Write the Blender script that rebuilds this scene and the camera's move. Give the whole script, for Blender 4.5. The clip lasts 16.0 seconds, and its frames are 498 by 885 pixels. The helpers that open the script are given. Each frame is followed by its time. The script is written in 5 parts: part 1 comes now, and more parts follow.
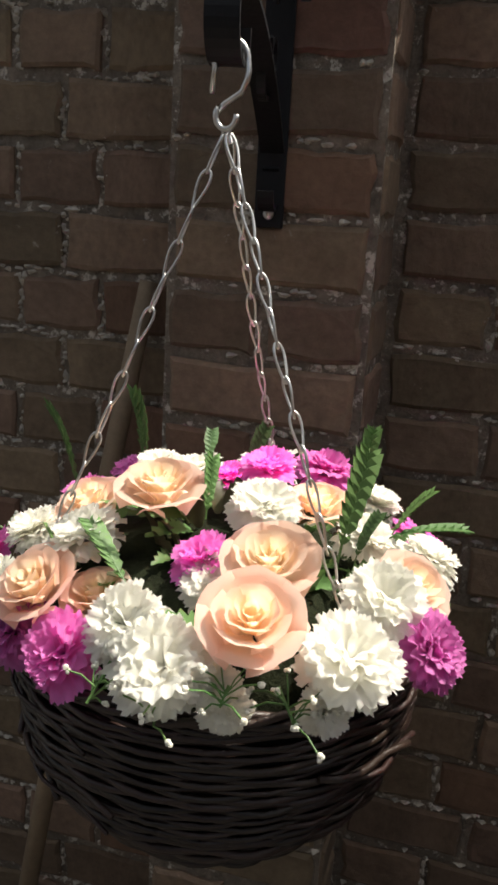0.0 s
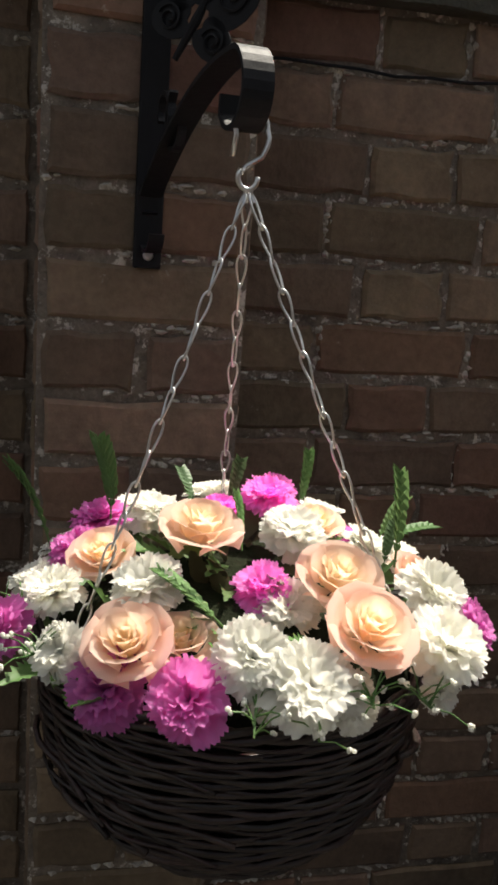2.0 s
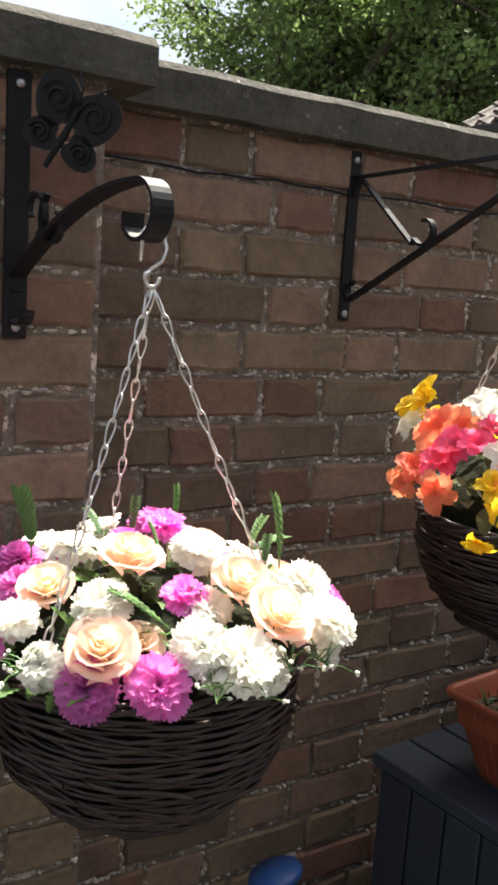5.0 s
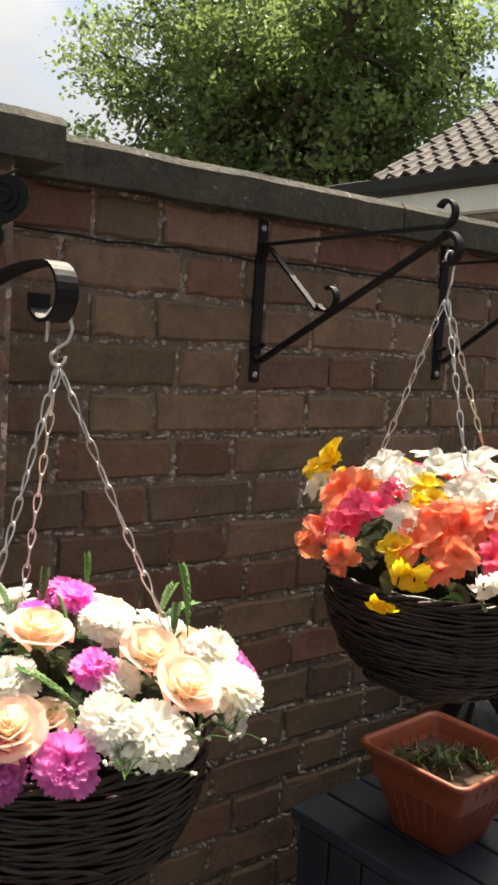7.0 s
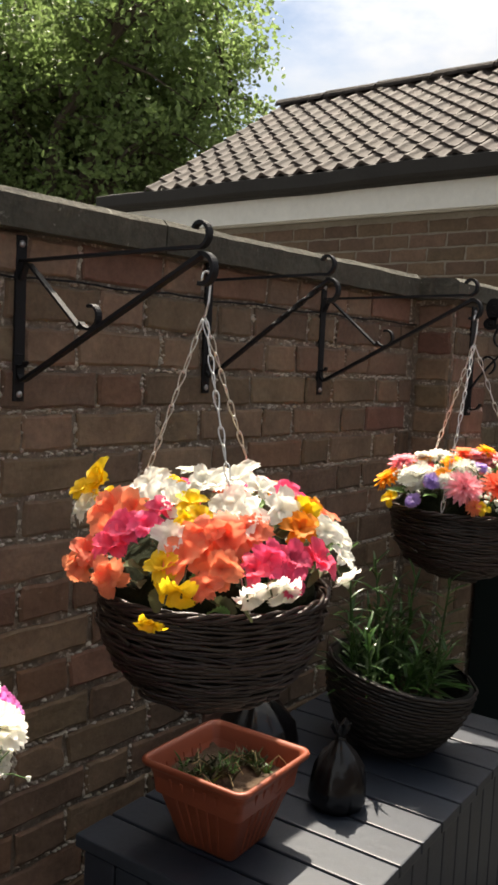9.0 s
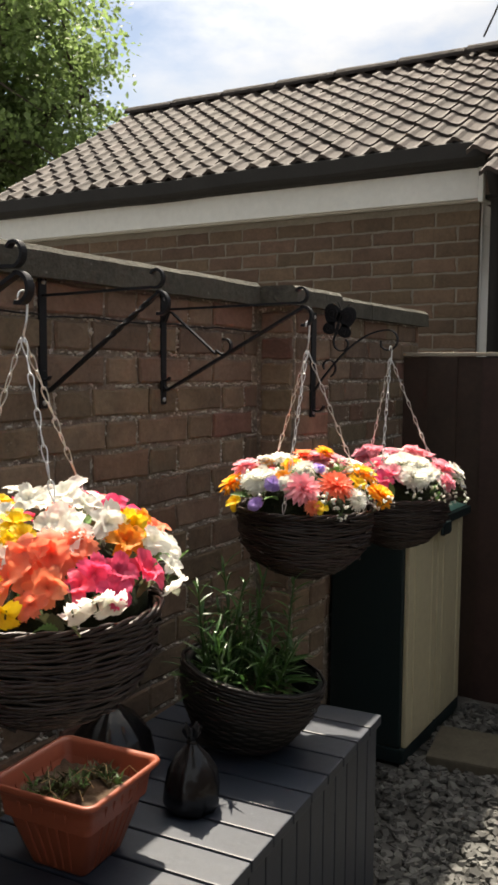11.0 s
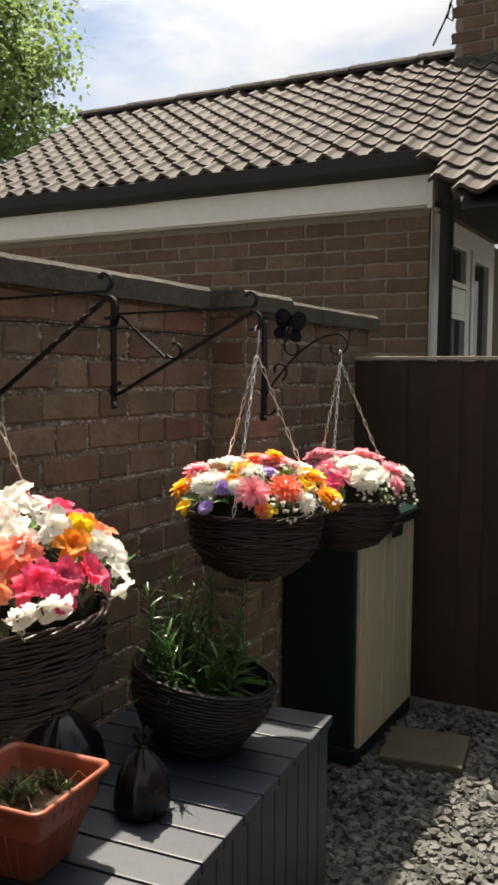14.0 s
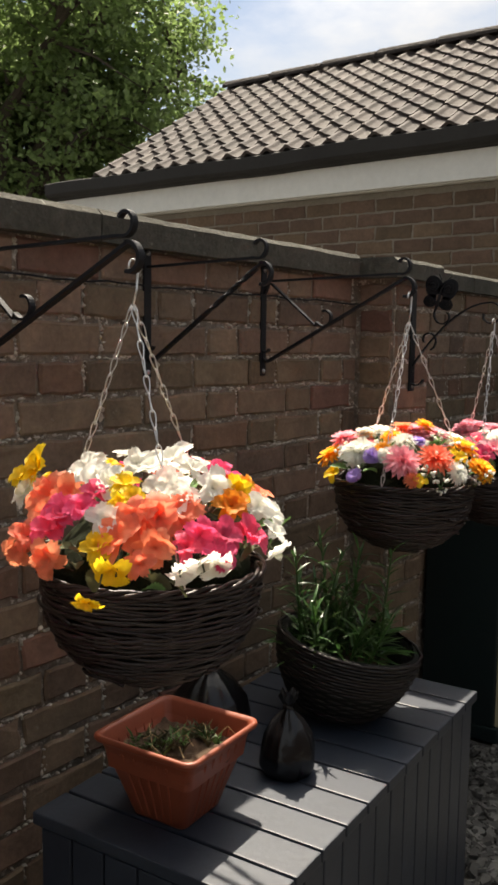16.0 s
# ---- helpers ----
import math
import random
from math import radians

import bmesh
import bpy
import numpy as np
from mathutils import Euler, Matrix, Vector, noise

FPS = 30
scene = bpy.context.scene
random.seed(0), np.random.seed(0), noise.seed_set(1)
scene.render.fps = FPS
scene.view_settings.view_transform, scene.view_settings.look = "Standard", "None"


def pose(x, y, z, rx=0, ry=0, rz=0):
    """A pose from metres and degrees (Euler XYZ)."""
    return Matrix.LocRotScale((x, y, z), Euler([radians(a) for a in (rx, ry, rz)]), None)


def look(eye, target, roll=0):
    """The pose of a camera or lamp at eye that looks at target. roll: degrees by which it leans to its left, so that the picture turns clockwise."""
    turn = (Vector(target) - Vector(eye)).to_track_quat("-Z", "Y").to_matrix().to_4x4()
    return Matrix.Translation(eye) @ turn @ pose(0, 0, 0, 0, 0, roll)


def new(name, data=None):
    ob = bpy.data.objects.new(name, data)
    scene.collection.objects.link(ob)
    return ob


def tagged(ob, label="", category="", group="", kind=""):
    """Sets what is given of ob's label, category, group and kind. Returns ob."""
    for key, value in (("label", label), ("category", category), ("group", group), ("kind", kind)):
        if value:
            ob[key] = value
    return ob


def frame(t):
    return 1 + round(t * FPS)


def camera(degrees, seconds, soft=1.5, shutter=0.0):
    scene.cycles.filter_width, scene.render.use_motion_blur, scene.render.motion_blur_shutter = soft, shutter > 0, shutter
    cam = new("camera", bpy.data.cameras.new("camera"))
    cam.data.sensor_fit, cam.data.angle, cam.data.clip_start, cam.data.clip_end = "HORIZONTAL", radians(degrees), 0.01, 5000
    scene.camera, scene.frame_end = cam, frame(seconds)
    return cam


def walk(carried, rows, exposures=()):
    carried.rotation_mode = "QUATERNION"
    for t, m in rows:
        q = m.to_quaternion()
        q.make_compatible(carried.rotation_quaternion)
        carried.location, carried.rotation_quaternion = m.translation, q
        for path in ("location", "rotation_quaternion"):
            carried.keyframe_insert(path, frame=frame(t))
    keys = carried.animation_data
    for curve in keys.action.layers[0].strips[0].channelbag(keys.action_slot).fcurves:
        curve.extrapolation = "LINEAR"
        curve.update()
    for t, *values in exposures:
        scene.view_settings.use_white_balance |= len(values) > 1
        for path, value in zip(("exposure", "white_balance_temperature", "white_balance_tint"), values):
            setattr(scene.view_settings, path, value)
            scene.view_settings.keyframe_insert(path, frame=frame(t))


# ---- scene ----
cam = camera(31.7, 16.0, soft=3.0)
PATH = [
    (0, (0.242, -1.022, 1.223), (-0.273, 0.835, 0.688), 3.3),
    (0.5, (0.152, -0.994, 1.229), (-0.291, 0.884, 0.702), 2.2),
    (1, (0.097, -1.01, 1.227), (-0.22, 0.892, 0.695), 3.0),
    (1.5, (0.001, -1.044, 1.233), (0.046, 0.897, 0.751), 2.8),
    (2, (-0.094, -1.08, 1.23), (0.345, 0.82, 0.786), 4.2),
    (2.5, (-0.108, -1.087, 1.231), (0.547, 0.734, 0.729), 6.4),
    (3, (-0.126, -1.111, 1.223), (0.641, 0.649, 0.665), 7.6),
    (3.5, (-0.19, -1.167, 1.229), (0.659, 0.572, 0.723), 6.0),
    (4, (-0.263, -1.178, 1.229), (0.717, 0.512, 0.802), 3.0),
    (4.2, (-0.287, -1.178, 1.235), (0.733, 0.496, 0.841), 3.0),
    (6.3, (-0.336, -1.211, 1.296), (0.74, 0.451, 1.015), 4.5),
    (6.5, (-0.332, -1.21, 1.294), (0.775, 0.435, 1.032), 4.2),
    (7, (-0.323, -1.217, 1.306), (0.876, 0.366, 1.072), 3.6),
    (7.5, (-0.318, -1.224, 1.321), (0.984, 0.28, 1.115), 3.0),
    (8, (-0.314, -1.227, 1.322), (1.078, 0.197, 1.138), 2.6),
    (8.5, (-0.307, -1.23, 1.325), (1.151, 0.126, 1.138), 2.9),
    (9, (-0.3, -1.237, 1.322), (1.245, 0.018, 1.133), 2.7),
    (9.5, (-0.289, -1.251, 1.325), (1.329, -0.091, 1.132), 1.8),
    (10, (-0.286, -1.268, 1.328), (1.378, -0.174, 1.148), 1.4),
    (10.2, (-0.283, -1.281, 1.334), (1.391, -0.201, 1.157), 1.2),
    (12.5, (-0.281, -1.322, 1.337), (1.476, -0.38, 1.178), -0.2),
    (13, (-0.282, -1.327, 1.339), (1.479, -0.393, 1.184), -0.2),
    (13.5, (-0.282, -1.328, 1.338), (1.48, -0.395, 1.181), 0.1),
    (14, (-0.283, -1.328, 1.336), (1.475, -0.388, 1.176), 0.4),
    (14.5, (-0.285, -1.326, 1.336), (1.46, -0.364, 1.176), 0.4),
    (15, (-0.292, -1.32, 1.332), (1.415, -0.292, 1.157), 0.3),
    (15.5, (-0.296, -1.309, 1.33), (1.374, -0.226, 1.134), 0.4),
    (16, (-0.302, -1.3, 1.324), (1.288, -0.109, 1.099), 0.8),
]
walk(cam, [(t, look(eye, target, roll)) for t, eye, target, roll in PATH], exposures=[(0, 0.5, 6900, 9), (0.5, 0.12, 6900, 9), (1.0, 0.38, 6900, 9), (1.5, 0.42, 6900, 9), (2.0, 0.5, 6900, 9), (2.5, 0.68, 6650, 10), (2.8, 0.95, 6600, 10), (3.1, 1.3, 6600, 10), (3.5, 1.65, 6450, 10), (4.2, 1.65, 6450, 10), (6.3, 1.33, 7500, 11), (10.2, 1.16, 7350, 11), (16.0, 1.07, 7350, 11)])

# ---- light ----
SUN = Vector((0.36, 0.335, 0.87)).normalized()
world = bpy.data.worlds.new("sky")
scene.world = world
world.use_nodes = True
wn, wl = world.node_tree.nodes, world.node_tree.links
sky = wn.new("ShaderNodeTexSky")
sky.sky_type, sky.sun_disc = "NISHITA", False
sky.sun_elevation = math.asin(SUN.z)
sky.sun_rotation = math.atan2(SUN.x, SUN.y)
wco = wn.new("ShaderNodeTexCoord")
wmap = wn.new("ShaderNodeMapping")
wmap.inputs["Scale"].default_value = (1.0, 1.0, 2.2)
wnoise = wn.new("ShaderNodeTexNoise")
wnoise.inputs["Scale"].default_value, wnoise.inputs["Detail"].default_value, wnoise.inputs["Roughness"].default_value = 2.3, 7, 0.55
wramp = wn.new("ShaderNodeValToRGB")
wramp.color_ramp.elements[0].position, wramp.color_ramp.elements[1].position = 0.36, 0.55
wmix = wn.new("ShaderNodeMix")
wmix.data_type = "RGBA"
# clouds are brightest round the sun
wdot = wn.new("ShaderNodeVectorMath")
wdot.operation = "DOT_PRODUCT"
wdot.inputs[1].default_value = SUN
wpow = wn.new("ShaderNodeMath")
wpow.operation, wpow.use_clamp = "POWER", False
wpow.inputs[1].default_value = 10.0
wclamp = wn.new("ShaderNodeMath")
wclamp.operation = "MAXIMUM"
wclamp.inputs[1].default_value = 0.0
wcloud = wn.new("ShaderNodeMix")
wcloud.data_type, wcloud.clamp_factor = "RGBA", False
wcloud.inputs["A"].default_value = (3.6, 3.9, 4.3, 1)
wcloud.inputs["B"].default_value = (92.0, 90.0, 87.0, 1)
wl.new(wco.outputs["Generated"], wdot.inputs[0])
wl.new(wdot.outputs["Value"], wclamp.inputs[0])
wl.new(wclamp.outputs[0], wpow.inputs[0])
wl.new(wpow.outputs[0], wcloud.inputs["Factor"])
wl.new(wcloud.outputs["Result"], wmix.inputs["B"])
wl.new(wco.outputs["Generated"], wmap.inputs["Vector"])
wl.new(wmap.outputs["Vector"], wnoise.inputs["Vector"])
wl.new(wnoise.outputs["Fac"], wramp.inputs["Fac"])
wl.new(wramp.outputs["Color"], wmix.inputs["Factor"])
wl.new(sky.outputs["Color"], wmix.inputs["A"])
wbg = wn["Background"]
wbg.inputs["Strength"].default_value = 0.067
wl.new(wmix.outputs["Result"], wbg.inputs["Color"])
sun = new("sun", bpy.data.lights.new("sun", "SUN"))
sun.data.energy, sun.data.angle, sun.data.color = 5.0, radians(0.6), (1.0, 0.95, 0.86)
sun.matrix_world = look(SUN * 30, (0, 0, 0))


# ---- materials ----
def mat(name, color, rough=0.6, metal=0.0, vary=0.25, grain=60.0, bump=0.2, big=4.0, spots=None, spot_at=0.62, trans=0.0, rand=0.0, spec=0.5, bump_dist=0.004):
    """A surface with fine grain, broad stains, optional spots of another colour and a shift from object to object."""
    m = bpy.data.materials.new(name)
    m.use_nodes = True
    n, l = m.node_tree.nodes, m.node_tree.links
    b = n["Principled BSDF"]
    b.inputs["Roughness"].default_value, b.inputs["Metallic"].default_value = rough, metal
    b.inputs["Specular IOR Level"].default_value = spec
    co = n.new("ShaderNodeTexCoord")
    info = n.new("ShaderNodeObjectInfo")
    off = n.new("ShaderNodeVectorMath")
    off.operation = "MULTIPLY_ADD"
    l.new(info.outputs["Random"], off.inputs[0])
    off.inputs[1].default_value = (37.0, 51.0, 23.0)
    l.new(co.outputs["Object"], off.inputs[2])

    def noise_tex(scale, detail=4, r=0.6):
        t = n.new("ShaderNodeTexNoise")
        t.inputs["Scale"].default_value, t.inputs["Detail"].default_value, t.inputs["Roughness"].default_value = scale, detail, r
        l.new(off.outputs[0], t.inputs["Vector"])
        return t

    fine, broad = noise_tex(grain, 5, 0.7), noise_tex(big, 3)

    def math_node(op, a, bb):
        t = n.new("ShaderNodeMath")
        t.operation = op
        for i, v in enumerate((a, bb)):
            if isinstance(v, (int, float)):
                t.inputs[i].default_value = v
            else:
                l.new(v, t.inputs[i])
        return t.outputs[0]

    both = math_node("ADD", math_node("MULTIPLY", fine.outputs["Fac"], 0.5), math_node("MULTIPLY", broad.outputs["Fac"], 0.5))
    val = math_node("ADD", math_node("MULTIPLY", math_node("SUBTRACT", both, 0.5), vary * 4), 1.0)
    if rand:
        val = math_node("MULTIPLY", val, math_node("ADD", math_node("MULTIPLY", info.outputs["Random"], 2 * rand), 1 - rand))
    hsv = n.new("ShaderNodeHueSaturation")
    hsv.inputs["Color"].default_value = (*color, 1)
    l.new(val, hsv.inputs["Value"])
    out = hsv.outputs["Color"]
    if rand:
        l.new(math_node("ADD", math_node("MULTIPLY", math_node("FRACT", math_node("MULTIPLY", info.outputs["Random"], 17.3), 0), 0.05 * rand * 2), 0.5 - 0.05 * rand), hsv.inputs["Hue"])
    if spots:
        s = noise_tex(grain * 0.45, 6, 0.75)
        r = n.new("ShaderNodeValToRGB")
        r.color_ramp.elements[0].position, r.color_ramp.elements[1].position = spot_at, spot_at + 0.06
        l.new(s.outputs["Fac"], r.inputs["Fac"])
        mix = n.new("ShaderNodeMix")
        mix.data_type = "RGBA"
        l.new(r.outputs["Color"], mix.inputs["Factor"])
        l.new(out, mix.inputs["A"])
        mix.inputs["B"].default_value = (*spots, 1)
        out = mix.outputs["Result"]
    l.new(out, b.inputs["Base Color"])
    if trans:
        b.inputs["Subsurface Weight"].default_value = 0.0
        tr = n.new("ShaderNodeBsdfTranslucent")
        l.new(out, tr.inputs["Color"])
        mx = n.new("ShaderNodeMixShader")
        mx.inputs["Fac"].default_value = trans
        l.new(b.outputs[0], mx.inputs[1])
        l.new(tr.outputs[0], mx.inputs[2])
        l.new(mx.outputs[0], n["Material Output"].inputs["Surface"])
    if bump:
        bp = n.new("ShaderNodeBump")
        bp.inputs["Strength"].default_value, bp.inputs["Distance"].default_value = bump, bump_dist
        l.new(both, bp.inputs["Height"])
        l.new(bp.outputs["Normal"], b.inputs["Normal"])
    return m


M_BRICK = mat("brown_brick", (0.168, 0.117, 0.08), 0.92, vary=0.5, grain=90, bump=0.9, big=14, spots=(0.30, 0.26, 0.22), spot_at=0.655, rand=0.3)
M_BRICK_RED = mat("red_brick", (0.178, 0.1, 0.07), 0.9, vary=0.45, grain=90, bump=0.9, big=14, spots=(0.36, 0.27, 0.22), spot_at=0.66, rand=0.25)
M_MORTAR = mat("lime_mortar", (0.20, 0.165, 0.132), 0.95, vary=0.8, grain=110, bump=1.0, big=16, spots=(0.62, 0.57, 0.50), spot_at=0.55, bump_dist=0.012)
M_LIME = mat("pale_lime_crumbs", (0.50, 0.46, 0.40), 0.95, vary=0.7, grain=130, bump=0.8, big=18)
M_COPING = mat("weathered_concrete", (0.064, 0.06, 0.047), 0.95, vary=0.7, grain=60, bump=1.0, big=11, spots=(0.30, 0.30, 0.25), spot_at=0.63, bump_dist=0.012)
M_IRON = mat("black_painted_iron", (0.012, 0.012, 0.014), 0.52, vary=0.3, grain=140, bump=0.25, big=20, spec=0.18)
M_BOLT = mat("zinc_bolt", (0.45, 0.45, 0.46), 0.4, 0.9, bump=0.1)
M_CHAIN = mat("galvanised_wire", (0.76, 0.75, 0.73), 0.28, 0.95, vary=0.2, grain=200, bump=0.1)
M_WICKER = mat("dark_willow", (0.026, 0.015, 0.012), 0.36, vary=0.7, grain=160, bump=0.6, big=30, rand=0.5, spots=(0.22, 0.13, 0.08), spot_at=0.69)
M_DARKWICKER = mat("blackened_wicker", (0.011, 0.007, 0.006), 0.5, vary=0.7, grain=120, bump=0.5, big=20, rand=0.5)
M_LINER = mat("black_liner", (0.012, 0.013, 0.011), 0.8, spec=0.2, bump=0.2)
M_MOSS = mat("dark_moss", (0.016, 0.02, 0.010), 0.95, vary=0.8, grain=110, bump=1.0, big=30, spec=0.1, bump_dist=0.01)
M_PEACH = mat("peach_silk", (0.98, 0.68, 0.50), 0.7, vary=0.06, grain=30, bump=0.15, big=12, trans=0.58, rand=0.1)
M_WHITE = mat("white_silk", (0.95, 0.94, 0.88), 0.7, vary=0.10, grain=40, bump=0.15, trans=0.56, rand=0.05)
M_MAGENTA = mat("magenta_silk", (0.88, 0.27, 0.70), 0.7, vary=0.25, grain=40, bump=0.15, trans=0.55, rand=0.15)
M_PINK = mat("pink_silk", (0.85, 0.10, 0.22), 0.65, vary=0.2, grain=40, bump=0.1, trans=0.5, rand=0.15)
M_ROSEPINK = mat("rose_pink_silk", (0.95, 0.46, 0.54), 0.65, vary=0.2, grain=40, bump=0.1, trans=0.5, rand=0.15)
M_CORAL = mat("coral_silk", (0.95, 0.29, 0.16), 0.65, vary=0.25, grain=40, bump=0.1, trans=0.5, rand=0.12)
M_YELLOW = mat("yellow_silk", (0.92, 0.66, 0.03), 0.65, vary=0.2, grain=40, bump=0.1, trans=0.5, rand=0.08)
M_ORANGE = mat("orange_silk", (0.93, 0.34, 0.03), 0.65, vary=0.2, grain=40, bump=0.1, trans=0.5, rand=0.1)
M_AMBER = mat("amber_silk", (0.95, 0.50, 0.05), 0.65, vary=0.2, grain=40, bump=0.1, trans=0.5, rand=0.12)
M_LILAC = mat("lilac_silk", (0.55, 0.40, 0.78), 0.65, vary=0.2, grain=40, bump=0.1, trans=0.5)
M_LEAF = mat("green_plastic_leaf", (0.13, 0.25, 0.075), 0.5, vary=0.4, grain=50, bump=0.2, trans=0.3, rand=0.3)
M_DARKLEAF = mat("dull_green_leaf", (0.10, 0.105, 0.05), 0.5, vary=0.4, grain=50, bump=0.2, trans=0.3, rand=0.4)
M_LILY = mat("lily_leaf", (0.05, 0.115, 0.028), 0.34, vary=0.35, grain=50, bump=0.1, trans=0.25, rand=0.3)
M_TREE_LEAF = mat("tree_leaf", (0.16, 0.23, 0.08), 0.5, vary=0.3, grain=8, bump=0.0, big=1.2, trans=0.62)
M_BARK = mat("bark", (0.07, 0.055, 0.042), 0.95, vary=0.5, grain=25, bump=0.9, big=5)
M_TERRACOTTA = mat("terracotta_plastic", (0.25, 0.062, 0.031), 0.42, vary=0.2, grain=25, bump=0.12, big=10)
M_SOIL = mat("dry_soil", (0.075, 0.046, 0.026), 0.98, vary=0.8, grain=90, bump=1.0, big=20)
M_BENCH = mat("slate_blue_paint", (0.022, 0.029, 0.043), 0.5, vary=0.3, grain=45, bump=0.35, big=6, rand=0.12)
M_BAG = mat("black_polythene", (0.005, 0.005, 0.006), 0.24, vary=0.3, grain=14, bump=0.6, big=9, bump_dist=0.01)
M_GREEN = mat("dark_green_plastic", (0.006, 0.017, 0.019), 0.45, vary=0.2, grain=80, bump=0.15)
M_MINT = mat("green_plastic_lid", (0.24, 0.50, 0.42), 0.45, vary=0.2, grain=80, bump=0.15)
M_CREAMP = mat("cream_plastic", (0.50, 0.46, 0.31), 0.5, vary=0.18, grain=30, bump=0.2, big=5)
M_FENCE = mat("dark_brown_stain", (0.034, 0.018, 0.013), 0.8, vary=0.5, grain=40, bump=0.6, big=6, rand=0.3)
M_FENCE_TOP = mat("weathered_fence_top", (0.34, 0.30, 0.24), 0.85, vary=0.3, grain=40, bump=0.4)
M_BLUE = mat("blue_plastic", (0.02, 0.07, 0.24), 0.42, vary=0.2, grain=40, bump=0.1)
M_POLE = mat("grey_wooden_handle", (0.24, 0.175, 0.115), 0.7, vary=0.4, grain=60, bump=0.3)
M_TILE = mat("brown_concrete_tile", (0.053, 0.042, 0.037), 0.85, vary=0.5, grain=28, bump=0.5, big=4, rand=0.3, spots=(0.30, 0.26, 0.17), spot_at=0.68)
M_FASCIA = mat("white_painted_board", (0.72, 0.71, 0.66), 0.5, vary=0.12, grain=25, bump=0.15, big=2)
M_UPVC = mat("white_upvc", (0.78, 0.78, 0.76), 0.35, vary=0.06, bump=0.05)
M_GUTTER = mat("black_gutter_plastic", (0.03, 0.028, 0.026), 0.7, vary=0.3, bump=0.1, spec=0.2)
M_HBRICK = mat("house_brick", (0.125, 0.08, 0.051), 0.9, vary=0.45, grain=60, bump=0.6, big=9, rand=0.2)
M_HMORTAR = mat("house_mortar", (0.20, 0.172, 0.135), 0.95, vary=0.4, grain=80, bump=0.6)
M_GRAVEL = mat("slate_chippings", (0.082, 0.082, 0.077), 0.8, vary=0.5, grain=50, bump=0.5, big=30)
M_GROUND = mat("gravel_bed", (0.07, 0.068, 0.062), 0.95, vary=0.6, grain=70, bump=0.9, big=3)
M_SLAB = mat("concrete_slab", (0.085, 0.075, 0.055), 0.92, vary=0.4, grain=60, bump=0.6, big=8)
M_STRAW = mat("dry_straw", (0.38, 0.28, 0.14), 0.8, vary=0.3)
M_GLASS = bpy.data.materials.new("window_glass")
M_GLASS.use_nodes = True
M_GLASS.node_tree.nodes["Principled BSDF"].inputs["Base Color"].default_value = (0.015, 0.017, 0.02, 1)
M_GLASS.node_tree.nodes["Principled BSDF"].inputs["Roughness"].default_value = 0.05
M_GLASS.node_tree.nodes["Principled BSDF"].inputs["Specular IOR Level"].default_value = 0.2
# rose petals pass from a yellow-cream heart to peach-pink rims
n, l = M_PEACH.node_tree.nodes, M_PEACH.node_tree.links
hsv = next(k for k in n if k.type == "HUE_SAT")
rco, rlen, rramp = n.new("ShaderNodeTexCoord"), n.new("ShaderNodeVectorMath"), n.new("ShaderNodeValToRGB")
rlen.operation = "LENGTH"
rmul = n.new("ShaderNodeMath")
rmul.operation = "MULTIPLY"
rmul.inputs[1].default_value = 24.0
rramp.color_ramp.elements[0].color, rramp.color_ramp.elements[0].position = (1.0, 0.88, 0.64, 1), 0.1
rramp.color_ramp.elements[1].color, rramp.color_ramp.elements[1].position = (1.0, 0.71, 0.61, 1), 0.95
rramp.color_ramp.elements.new(0.5).color = (1.0, 0.78, 0.65, 1)
l.new(rco.outputs["Object"], rlen.inputs[0])
l.new(rlen.outputs["Value"], rmul.inputs[0])
l.new(rmul.outputs[0], rramp.inputs["Fac"])
l.new(rramp.outputs["Color"], hsv.inputs["Color"])
# chippings and leaves differ piece by piece
for m, amount in ((M_GRAVEL, 1.3), (M_TREE_LEAF, 0.55)):
    n, l = m.node_tree.nodes, m.node_tree.links
    geo, mul = n.new("ShaderNodeNewGeometry"), n.new("ShaderNodeMath")
    mul.operation = "MULTIPLY_ADD"
    mul.inputs[1].default_value, mul.inputs[2].default_value = amount, 1 - amount / 2
    l.new(geo.outputs["Random Per Island"], mul.inputs[0])
    hsv = next(k for k in n if k.type == "HUE_SAT")
    old = hsv.inputs["Value"].links[0].from_socket
    m2 = n.new("ShaderNodeMath")
    m2.operation = "MULTIPLY"
    l.new(old, m2.inputs[0])
    l.new(mul.outputs[0], m2.inputs[1])
    l.new(m2.outputs[0], hsv.inputs["Value"])


# ---- building blocks ----
def finish(name, bm, material, smooth=False):
    me = bpy.data.meshes.new(name)
    bmesh.ops.recalc_face_normals(bm, faces=bm.faces)
    bm.to_mesh(me)
    bm.free()
    if smooth:
        for p in me.polygons:
            p.use_smooth = True
    me.materials.append(material)
    return me


def part(name, bm, material, parent=None, label="", smooth=False, at=None):
    """Links a bmesh as one mesh object, under a thing or a part."""
    ob = new(name, bm if isinstance(bm, bpy.types.Mesh) else finish(name, bm, material, smooth))
    if parent:
        ob.parent = parent
    if at is not None:
        ob.matrix_basis = at
    return tagged(ob, label)


def thing(name, m, label, category, group="", kind=""):
    ob = new(name)
    ob.empty_display_size = 0.05
    ob.matrix_basis = m
    return tagged(ob, label, category, group, kind)


